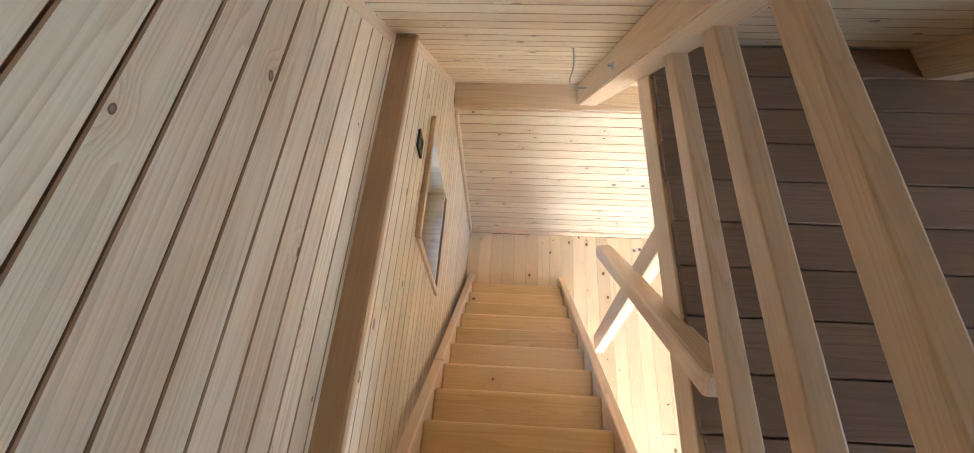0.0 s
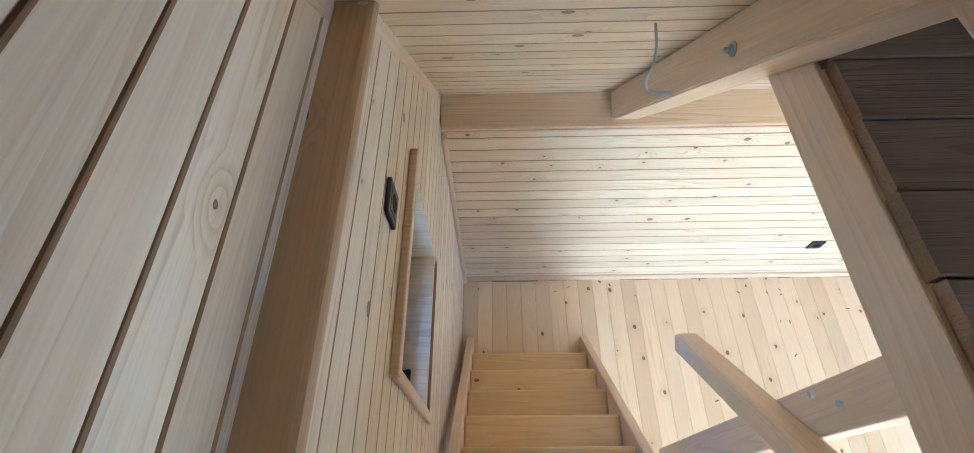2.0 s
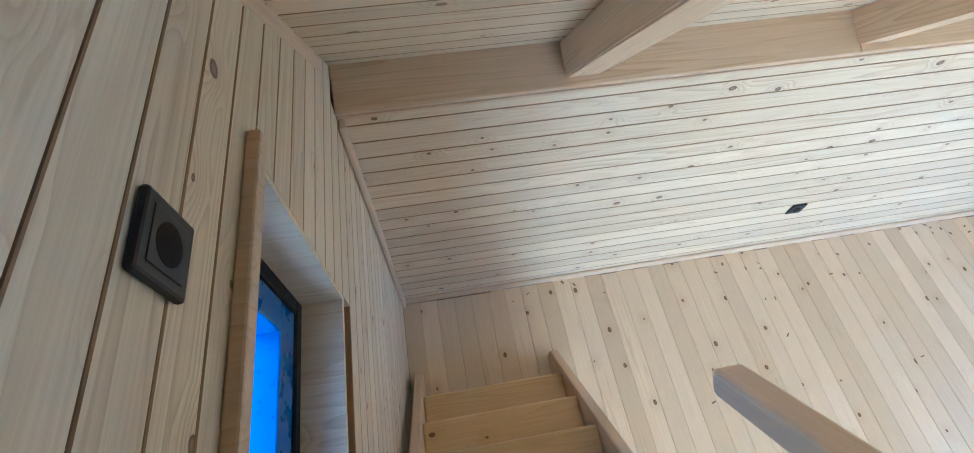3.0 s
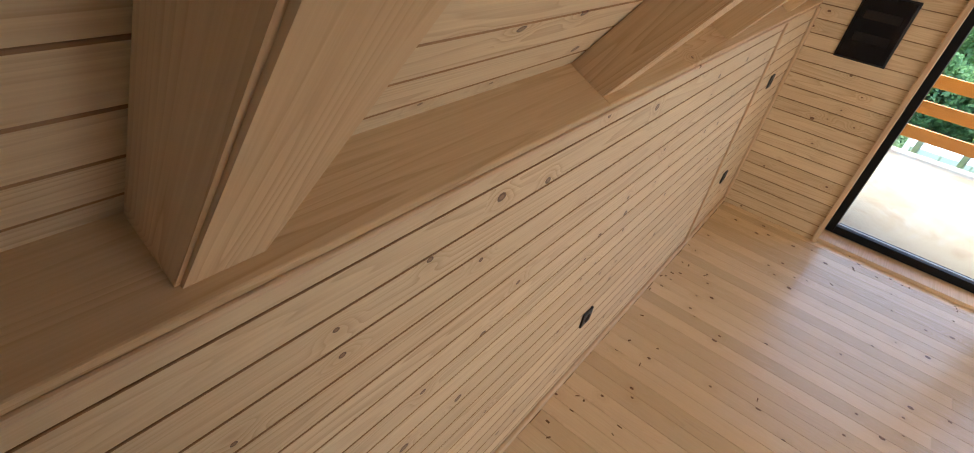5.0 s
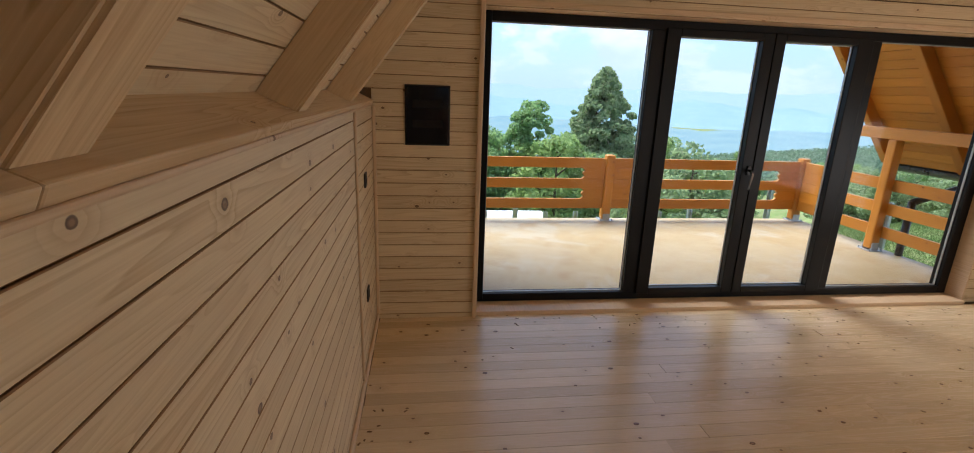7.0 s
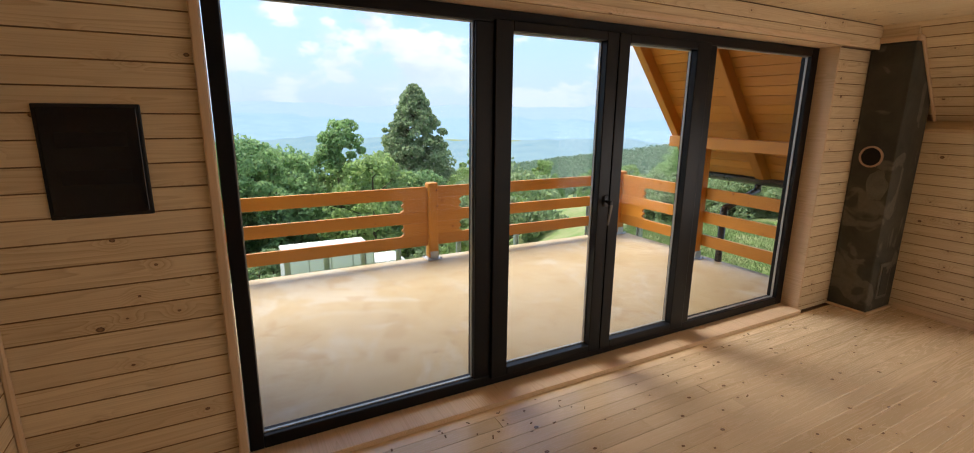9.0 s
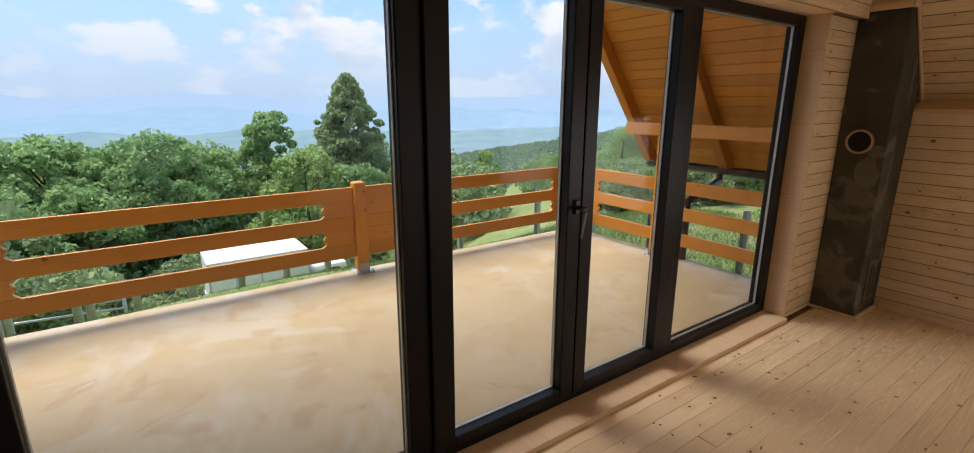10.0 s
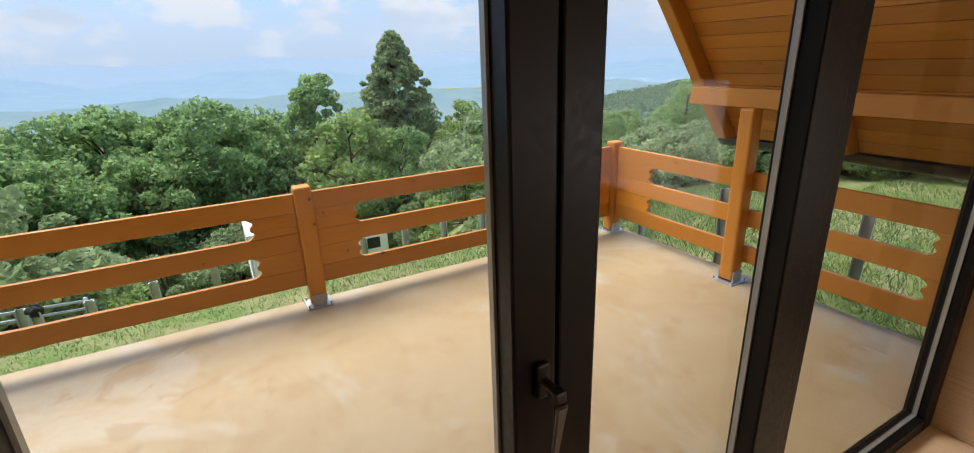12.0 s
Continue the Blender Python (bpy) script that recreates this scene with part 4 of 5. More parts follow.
# ---- chimney ----
def chimney():
    c = thing("chimney", (4.35, -3.9, 0.0), "unplastered dark cement chimney shaft in the room corner", "chimney")
    bm = bmesh.new()
    add_box(bm, (CX, YO + 0.002, 0.0), (XC - 0.001, CY, 2.226), None, 0.010)
    bmesh.ops.subdivide_edges(bm, edges=[e for e in bm.edges if e.calc_length() > 0.2], cuts=5, use_grid_fill=True)
    for v in bm.verts:
        k = noise.noise(v.co * 4.0) * 0.004
        v.co += Vector((-k, k, 0)) if CX + 0.003 < v.co.x < XC - 0.01 or v.co.y < CY - 0.003 else Vector()
    part("shaft", bm, M_CEMENT, c)
    bm = bmesh.new()
    r = bmesh.ops.create_circle(bm, cap_ends=False, segments=32, radius=0.088)
    ring = bmesh.ops.create_circle(bm, cap_ends=False, segments=32, radius=0.073)
    bmesh.ops.bridge_loops(bm, edges=list({e for v in r["verts"] + ring["verts"] for e in v.link_edges}))
    e = bmesh.ops.extrude_face_region(bm, geom=list(bm.faces))
    bmesh.ops.translate(bm, vec=(0, 0, 0.014), verts=[g for g in e["geom"] if isinstance(g, bmesh.types.BMVert)])
    m = Matrix.Translation((FX, CY - 0.002, FZ)) @ Matrix.Rotation(radians(-90), 4, "X")
    bmesh.ops.transform(bm, matrix=m, verts=bm.verts)
    bmesh.ops.recalc_face_normals(bm, faces=bm.faces)
    part("flue_ring", bm, M_FLUE, c, "clay coloured ring round the flue hole")
    # solid dark disc; its colour paints the shaded depth of the hole
    bm = bmesh.new()
    add_tube(bm, (FX, CY - 0.003, FZ), (FX, CY + 0.006, FZ), 0.0735, n=32)
    part("flue_opening", bm, M_DARK, c, "black disc painted as the dark of the flue hole")
    # smeared lighter mortar below the flue hole
    bm = bmesh.new()
    pts = []
    for i in range(28):
        a = 2 * math.pi * i / 28
        q = 1.0 + 0.35 * noise.noise((math.cos(a) * 1.7, math.sin(a) * 1.7, 4.0))
        pts.append((0.075 * q * math.cos(a), 0.135 * q * math.sin(a)))
    extrude(bm, pts, 0.003, axes((CX + 0.095, CY + 0.001, FZ - 0.23), (-1, 0, 0), (0, 0, 1)))
    part("mortar_patch", bm, M_MORTAR, c, "pale smear of mortar")
    bm = bmesh.new()
    add_box(bm, (CX - 0.012, -3.99, 0.12), (CX + 0.001, -3.81, 0.44), None, 0.004)
    d = part("soot_door", bm, M_MORTAR, c, "small grey cleaning door")
    bm = bmesh.new()
    add_box(bm, (CX - 0.018, -3.965, 0.15), (CX - 0.0125, -3.835, 0.41), None, 0.003)
    part("panel", bm, M_CEMENT, d)


FX, FZ = 4.36, 1.335
M_MORTAR = plain("grey mortar", (0.14, 0.13, 0.105), 0.9, 0, 0.2, 0.2, 9, 0.5)
chimney()
strip("trim", (CX - 0.024, YO + 0.02, 0.0), (CX - 0.024, CY + 0.024, 0.0), (1, 0, 0), 0.023, -0.022, label="pine strip at the chimney foot")
strip("trim", (CX, CY + 0.001, 0.0), (XC, CY + 0.001, 0.0), (0, 1, 0), 0.023, 0.022, label="pine strip at the chimney foot")
# pine strips round the chimney where it meets the sloping and the flat ceiling
_up, _inn = Vector((0, math.cos(PITCH), math.sin(PITCH))), Vector((0, math.sin(PITCH), -math.cos(PITCH)))
_o = Vector((CX - 0.001, 2 * YC - EAVE_Y, EAVE_Z))
strip("trim", _o + _up * 0.02 + _inn * 0.001, _o + _up * 0.82 + _inn * 0.001, _inn, 0.030, 0.018, label="pine strip where chimney and sloping ceiling meet")
solid("panel", (CX + 0.004, YO + 0.002, 2.230), (XC - 0.001, CY - 0.004, 2.361), M_PINE, "pine boarding above the chimney", "panel")
strip("trim", (CX - 0.016, -3.95, 2.225), (CX - 0.016, CY + 0.016, 2.225), (1, 0, 0), 0.016, -0.045, label="pine strip closing the chimney below the ceiling")
strip("trim", (CX + 0.001, CY + 0.002, 2.225), (XC, CY + 0.002, 2.225), (0, 1, 0), 0.016, 0.045, label="pine strip closing the chimney below the ceiling")

# ---- terrace ----
TZ = -0.085
terrace = solid("terrace", (XG + 0.30, -4.24, TZ - 0.5), (7.75, 7.5, TZ), M_SLAB, "tan stained concrete terrace slab", "terrace", chamfer=0.012)
solid("door_step", (XF + 0.02, OY0, TZ - 0.3), (XG + 0.32, OY1, 0.0), M_SLAB, "concrete step under the glazed doors", "step")
RAILZ = ((0.085, 0.222), (0.372, 0.508), (0.660, 0.797))


def notched(L, z0, z1, n=7):
    """Outline of a filler board whose free end is a scalloped bracket: two hollows with a point between."""
    h = z1 - z0
    pts = [(0, z0), (L + 0.03, z0)]
    for c0 in (0.0, 0.5):
        for i in range(1, n):
            a = i / n
            pts.append((L + 0.03 - 0.042 * math.sin(math.pi * a) - (0.0 if c0 == 0 else 0.0), z0 + h * (c0 + 0.5 * a)))
        if c0 == 0.0:
            pts.append((L + 0.012, z0 + h * 0.5))
    pts += [(L + 0.03, z1), (0, z1)]
    return pts


def rail_panel(o, along, out, length, ends, label):
    """Three planks with scalloped filler boards at the post ends. ends: lengths of the fillers at start and end."""
    o, along, out = Vector(o), Vector(along), Vector(out)
    t = thing("terrace_railing", o + along * (length / 2), label, "railing", "terrace railing")
    for z0, z1 in RAILZ:
        bm = bmesh.new()
        add_box(bm, (0, 0, 0), (length, z1 - z0, 0.038), None, 0.005)
        ob = new("plank", mesh_of("plank", bm, M_STAIN))
        ob.matrix_basis = axes(o + Vector((0, 0, z0)) - out * 0.019, along, (0, 0, 1)) if along.cross(Vector((0, 0, 1))).dot(out) > 0 else axes(o + Vector((0, 0, z0)) + out * 0.019, along, (0, 0, 1))
        hang(ob, t)
    for side, L in zip((0, 1), ends):
        if not L:
            continue
        for (a0, a1), (b0, b1) in zip(RAILZ, RAILZ[1:]):
            bm = bmesh.new()
            extrude(bm, notched(L, 0.0, b0 - a1 - 0.002), 0.036)
            ob = new("bracket_board", mesh_of("bracket_board", bm, M_STAIN))
            st = o + along * (length if side else 0) + Vector((0, 0, a1 + 0.001))
            d = -along if side else along
            m = axes(st, d, (0, 0, 1))
            zdir = Vector(m.col[2][:3])
            ob.matrix_basis = Matrix.Translation(-zdir * 0.018) @ m
            hang(ob, t)
    return t


def rail_post(x, y, top, label, w=0.062):
    p = thing("railing_post", (x, y, TZ), label, "post", "terrace posts")
    bm = bmesh.new()
    add_box(bm, (0, -w, -w), (top - TZ - 0.02, w, w), None, 0.018)
    ob = new("shaft", mesh_of("shaft", bm, M_STAIN))
    ob.matrix_basis = axes((x, y, TZ + 0.02), (0, 0, 1), (0, 1, 0))
    hang(ob, p)
    bm = bmesh.new()
    add_box(bm, (x - 0.095, y - 0.095, TZ), (x + 0.095, y + 0.095, TZ + 0.008), None, 0.002)
    add_box(bm, (x - w - 0.008, y - 0.05, TZ + 0.008), (x - w - 0.001, y + 0.05, TZ + 0.10))
    add_box(bm, (x + w + 0.001, y - 0.05, TZ + 0.008), (x + w + 0.008, y + 0.05, TZ + 0.10))
    foot = part("foot_plate", bm, M_ZINC, p, "galvanised foot plate")
    for dx in (-0.08, 0.08):
        for dy in (-0.08, 0.08):
            bm = bmesh.new()
            add_tube(bm, (x + dx, y + dy, TZ + 0.008), (x + dx, y + dy, TZ + 0.03), 0.008, n=6)
            part("bolt", bm, M_ZINC, foot)
    return p


PX, PYS = 7.655, (-4.10, -1.125, 1.85, 4.85)
rail_post(PX, PYS[1], 0.845, "orange stained post with a rounded top and steel foot")
rail_post(PX, PYS[0], 0.845, "orange stained corner post of the terrace railing")
rail_post(PX, PYS[2], 0.845, "orange stained post of the terrace railing")
rail_panel((PX, PYS[0] + 0.064, 0), (0, 1, 0), (1, 0, 0), PYS[1] - PYS[0] - 0.128, (0.30, 0.30), "orange stained plank railing panel with scalloped bracket ends")
rail_panel((PX, PYS[1] + 0.064, 0), (0, 1, 0), (1, 0, 0), PYS[2] - PYS[1] - 0.128, (0.30, 0.30), "orange stained plank railing panel with scalloped bracket ends")
rail_panel((PX, PYS[2] + 0.064, 0), (0, 1, 0), (1, 0, 0), PYS[3] - PYS[2] - 0.128, (0.30, 0.30), "orange stained plank railing panel with scalloped bracket ends")
rail_panel((PX - 0.064, PYS[0], 0), (-1, 0, 0), (0, -1, 0), PX - 4.80, (0.42, 0.32), "orange stained plank railing panel at the terrace side")

# overhang plate, its post and the gutter
def overhang_post():
    p = rail_post(6.235, -4.04, 1.262, "tall orange stained post carrying the roof overhang", 0.058)
    return p


overhang_post()
for y0, nm in ((-4.14, "a"), (1.70, "b")):
    ob = beam("overhang_beam", (4.75, y0, 1.262), (6.76, y0, 1.262), (0, 1, 0), 0.12, 0.13, M_STAIN, None, 0.006)
    tagged(ob, "orange stained beam under the roof overhang", "beam", "", "structure")


def gutter(y, z, sgn):
    g = thing("gutter", (5.7, y, z), "dark brown half round rain gutter at the eave", "gutter")
    bm = bmesh.new()
    n, r = 12, 0.082
    rows = []
    for x in (4.75, 7.03):
        rows.append([[bm.verts.new((x, y + q * math.cos(math.pi * (1 + i / n)), z + q * math.sin(math.pi * (1 + i / n)))) for i in range(n + 1)] for q in (r, r - 0.004)])
    for i in range(n):
        for q in (0, 1):
            bm.faces.new((rows[0][q][i], rows[0][q][i + 1], rows[1][q][i + 1], rows[1][q][i]))
        for e in (0, 1):
            bm.faces.new((rows[e][0][i], rows[e][0][i + 1], rows[e][1][i + 1], rows[e][1][i]))
    bmesh.ops.recalc_face_normals(bm, faces=bm.faces)
    part("trough", bm, M_GUTTER, g, smooth=True)
    bm = bmesh.new()
    add_tube(bm, (6.05, y, z - 0.06), (6.05, y, z - 0.16), 0.04)
    add_tube(bm, (6.05, y, z - 0.15), (6.0, -4.20 if sgn < 0 else y, z - 0.32), 0.04)
    add_tube(bm, (6.0, -4.20 if sgn < 0 else y, z - 0.31), (6.0, -4.20 if sgn < 0 else y, TZ - 0.6), 0.04)
    part("downpipe", bm, M_GUTTER, g, smooth=True)


gutter(-4.875, 0.885, -1)

# ---- ground ----


def ground_z(x, y):
    """Hillside: a narrow shelf round the terrace, then a steep fall in front; a gentle meadow at the side."""
    d = max(0.0, x - 8.0)
    side = 1 / (1 + math.exp(max(-30.0, min(30.0, (y + 8.5 + 0.25 * d) / 2.2))))   # 1 on the meadow side
    fall = 0.12 * d + 0.335 * max(0.0, d - 1.5) - 0.27 * max(0.0, d - 26.0)
    soft = 0.10 * d + 0.10 * max(0.0, d - 12.0)
    z = -0.52 - fall * (1 - side) - soft * side
    z -= 0.10 * max(0.0, -y - 12.0) * side
    return max(z, -95.0)


def grid_z(x, y):
    z = ground_z(x, y)
    return z + 0.10 * noise.noise((x * 0.35, y * 0.35, 0)) + 1.2 * noise.noise((x * 0.03, y * 0.03, 3)) * min(1, max(0, (x - 14) / 20))


def build_ground():
    rad = [0, 3, 5, 6.5, 8, 9, 10, 11, 12.5, 14, 16, 18, 21, 24, 28, 33, 40, 50, 64, 85, 120, 180, 280, 450, 800, 1500, 3000, 4800]
    n = 128
    vs, fs = [(0, 0, -0.6)], []
    for r in rad[1:]:
        for i in range(n):
            a = 2 * math.pi * i / n
            x, y = r * math.cos(a) + 3, r * math.sin(a)
            z = grid_z(x, y)
            if -0.9 < x < 7.9 and -5.0 < y < 7.6:
                z = min(z, -0.6)
            vs.append((x, y, z))
    for i in range(n):
        fs.append((0, 1 + i, 1 + (i + 1) % n))
    for k in range(len(rad) - 2):
        b0, b1 = 1 + k * n, 1 + (k + 1) * n
        for i in range(n):
            fs.append((b0 + i, b1 + i, b1 + (i + 1) % n, b0 + (i + 1) % n))
    me = bpy.data.meshes.new("ground")
    me.from_pydata(vs, [], fs)
    me.materials.append(M_MEADOW)
    for f in me.polygons:
        f.use_smooth = True
    return tagged(new("ground", me), "grassy hillside with bare worn patches", "ground", "", "structure")


build_ground()


def ridge(name, dist, base, heights, material, seed, label):
    """A range of hills on a wide arc; heights gives low and high above the eye's level."""
    n, lo, hi = 240, radians(-75), radians(75)
    vs, fs = [], []
    for i in range(n + 1):
        a = lo + (hi - lo) * i / n
        v = 0.5 + 0.5 * noise.fractal((a * 5 + seed, seed, 0), 1.0, 2.0, 5)
        h = heights[0] + (heights[1] - heights[0]) * v + 0.05 * heights[1] * noise.noise((a * 90, seed, 1))
        for d, z in ((dist * 0.55, base), (dist * 0.8, base + (h - base) * 0.55), (dist, h)):
            vs.append((d * math.cos(a), d * math.sin(a), z))
    for i in range(n):
        for j in (0, 1):
            b = i * 3 + j
            fs.append((b, b + 3, b + 4, b + 1))
    me = bpy.data.meshes.new(name)
    me.from_pydata(vs, [], fs)
    me.materials.append(material)
    for f in me.polygons:
        f.use_smooth = True
    return tagged(new(name, me), label, "hills", "", "structure")


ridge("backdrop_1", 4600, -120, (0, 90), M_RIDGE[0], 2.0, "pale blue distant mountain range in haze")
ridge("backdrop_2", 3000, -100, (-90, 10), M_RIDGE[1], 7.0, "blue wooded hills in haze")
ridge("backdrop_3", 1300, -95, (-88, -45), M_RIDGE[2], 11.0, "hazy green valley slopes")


# ---- trees ----
def leaf_cloud(pts, size, seed, droop=0.0, per=1):
    """Many small folded leaf sprays round the given points."""
    rs = np.random.RandomState(seed)
    P = np.repeat(np.asarray(pts), per, axis=0)
    n = len(P)
    a = rs.normal(size=(n, 3))
    a /= np.linalg.norm(a, axis=1)[:, None]
    b = np.cross(a, rs.normal(size=(n, 3)))
    b /= np.linalg.norm(b, axis=1)[:, None]
    s = size * rs.uniform(0.6, 1.35, n)[:, None]
    V = np.stack([P - a * s, P + b * s * 0.55 - a * s * 0.1, P + a * s, P - b * s * 0.55 - a * s * 0.1], 1)
    V[:, 2, 2] -= droop
    me = bpy.data.meshes.new("crown")
    me.from_pydata(V.reshape(-1, 3).tolist(), [], np.arange(4 * n).reshape(-1, 4).tolist())
    return me


def crown_points(kind, h, w, n, seed):
    """Points of leaf sprays, gathered in clumps inside an uneven outline."""
    rs = np.random.RandomState(seed)
    k = {"round": 95, "tall": 900, "open": 85, "bush": 40}[kind]
    cl = []
    while len(cl) < k:
        t = rs.uniform(0.0, 1.0)
        if kind == "tall":
            rad = w * (0.015 + 0.80 * (1 - t) ** 0.72) * rs.uniform(0.78, 1.12) * min(1.0, 0.7 + 0.9 * t)
            z = h * (0.16 + 0.84 * t)
        elif kind == "bush":
            rad = w * math.sqrt(max(0, 1 - t * t))
            z = h * t
        else:
            rad = w * math.sqrt(max(0.02, 1 - (2 * t - 0.9) ** 2 / 1.25)) * rs.uniform(0.8, 1.15)
            z = h * (0.22 + 0.78 * t)
        a = rs.uniform(0, 2 * math.pi)
        q = rad * math.sqrt(rs.uniform(0.25, 1.0))
        cl.append((q * math.cos(a), q * math.sin(a), z))
    cl = np.array(cl)
    cs = w * rs.uniform(0.12, 0.30, k) * ((0.16 + 0.34 * (1 - cl[:, 2] / h)) if kind == "tall" else 1.0)
    idx = rs.randint(0, k, n)
    d = rs.normal(size=(n, 3))
    d /= np.linalg.norm(d, axis=1)[:, None]
    d[:, 2] *= 0.72
    rr = rs.uniform(0.45, 1.0, n) ** 0.5
    return cl[idx] + d * (cs[idx] * rr)[:, None], cl


def make_tree(kind, h, w, n, size, seed, mat, label):
    t = thing("tree", (0, 0, 0), label, "tree", "trees below the terrace")
    pts, cl = crown_points(kind, h, w, n, seed)
    me = leaf_cloud(pts, size, seed + 1)
    me.materials.append(mat)
    ob = new("crown", me)
    ob.parent = t
    bm = bmesh.new()
    r = h * 0.016 + 0.03
    add_tube(bm, (0, 0, -1.5), (0.02 * h, 0, h * 0.35), r, r * 0.75, 8, False)
    add_tube(bm, (0.02 * h, 0, h * 0.34), (0, 0.01 * h, h * 0.9), r * 0.76, r * 0.2, 7, False)
    rs = random.Random(seed)
    for c in rs.sample(list(map(tuple, cl)), min(16, len(cl))):
        z = max(h * 0.12, c[2] - rs.uniform(0.08, 0.2) * h)
        add_tube(bm, (0.01 * h, 0, z), c, r * 0.35, r * 0.08, 5, False)
    ob = new("trunk", mesh_of("trunk", bm, M_BARK, True))
    ob.parent = t
    return t


LBL = {"round": "dense green broadleaf tree on the slope", "tall": "tall pointed green tree standing alone", "open": "loose crowned broadleaf tree on the slope", "bush": "thick green shrub on the slope"}


def forest():
    spec = [("round", 11.0, 3.8, 17000, 0.15, 11, M_LEAF[0]), ("round", 12.0, 4.2, 17000, 0.155, 12, M_LEAF[1]), ("open", 11.0, 3.4, 13000, 0.145, 13, M_LEAF[0]),
            ("open", 9.0, 3.0, 12000, 0.14, 14, M_LEAF[2]), ("bush", 3.6, 2.6, 10000, 0.10, 15, M_LEAF[3]), ("bush", 3.0, 2.4, 9000, 0.09, 16, M_LEAF[2]),
            ("round", 11.0, 4.6, 16000, 0.155, 17, M_LEAF[3])]
    protos = [make_tree(*s, LBL[s[0]]) for s in spec]
    rs = random.Random(5)
    spots = []

    def drop(k, x, y, top=None, s=1.0):
        z = grid_z(x, y)
        h = spec[k][1]
        sc = s if top is None else max(0.3, (top - z) / h)
        m = Matrix.Translation((x, y, z)) @ Matrix.Rotation(rs.uniform(0, 6.28), 4, "Z")
        spots.append((k, m, sc))

    # a belt of trees below the terrace; tops follow the skyline that the valley shows over
    for i in range(84):
        a = radians(rs.uniform(-24, 42))
        d = rs.uniform(31, 62)
        deg = math.degrees(a)
        x, y = 4 + d * math.cos(a), -0.7 + d * math.sin(a)
        if -24.6 < deg < -21.6:
            continue
        sky = -0.088 if deg > -6 else (-0.100 if deg > -15 else -0.125)
        top = 1.6 + d * (sky + rs.uniform(-0.10, 0.0))
        drop(rs.choice((0, 1, 2, 6, 0, 1, 3, 2)), x, y, top)
    for deg, d, k, sky in ((15.4, 36, 1, -0.072), (9.0, 38, 0, -0.064), (5.5, 37, 2, -0.075), (0.6, 36, 1, -0.062), (-2.4, 39, 0, -0.078), (19.5, 33, 2, -0.085), (-26.0, 40, 3, -0.085)):
        a = radians(deg)
        drop(k, 4 + d * math.cos(a), -0.7 + d * math.sin(a), 1.6 + d * sky)
    for i in range(105):
        a = radians(rs.uniform(-33, 52))
        d = rs.uniform(9.5, 33)
        x, y = 4 + d * math.cos(a), -0.7 + d * math.sin(a)
        if -21 < math.degrees(a) < 1.5 and d < 27 or -24.6 < math.degrees(a) < -21.6:
            continue
        if d < 12 + 6 * (math.degrees(a) < 8):
            continue
        drop(rs.choice((4, 5, 4, 4)), x, y, None, rs.uniform(0.6, 1.25) * (0.55 + 0.45 * min(1, d / 20)))
    for i in range(34):
        a = radians(rs.uniform(-66, -25.5))
        d = rs.uniform(30, 75)
        x, y = 4 + d * math.cos(a), -0.7 + d * math.sin(a)
        top = 1.6 + d * rs.uniform(-0.17, -0.10)
        drop(rs.choice((0, 2, 3, 1)), x, y, top)
    for i in range(46):
        a = radians(rs.uniform(-90, -46))
        d = rs.uniform(10.6, 13.5)
        drop(rs.choice((4, 5, 4)), 4 + d * math.cos(a), -0.7 + d * math.sin(a), None, rs.uniform(0.24, 0.42))
    for i in range(26):
        a = radians(rs.uniform(-96, -50))
        d = rs.uniform(25, 42)
        drop(rs.choice((0, 1, 2, 1)), 4 + d * math.cos(a), -0.7 + d * math.sin(a), 1.6 + d * rs.uniform(-0.13, -0.075))
    for k, m, sc in spots:
        copy_thing(protos[k], m @ Matrix.Diagonal((sc, sc, sc, 1)))
    # two trees that stand out against the valley
    t = make_tree("tall", 17.5, 7.6, 62000, 0.17, 31, M_LEAF[3], LBL["tall"])
    t.matrix_basis = Matrix.Translation((46.6, -15.2, -13.6))
    t = make_tree("open", 12.0, 2.5, 14000, 0.14, 33, M_LEAF[0], "slender tree rising above the wood")
    t.matrix_basis = Matrix.Translation((44.0, -7.7, -11.3))
    for p in protos:
        for o in (*p.children_recursive, p):
            bpy.data.objects.remove(o)


forest()


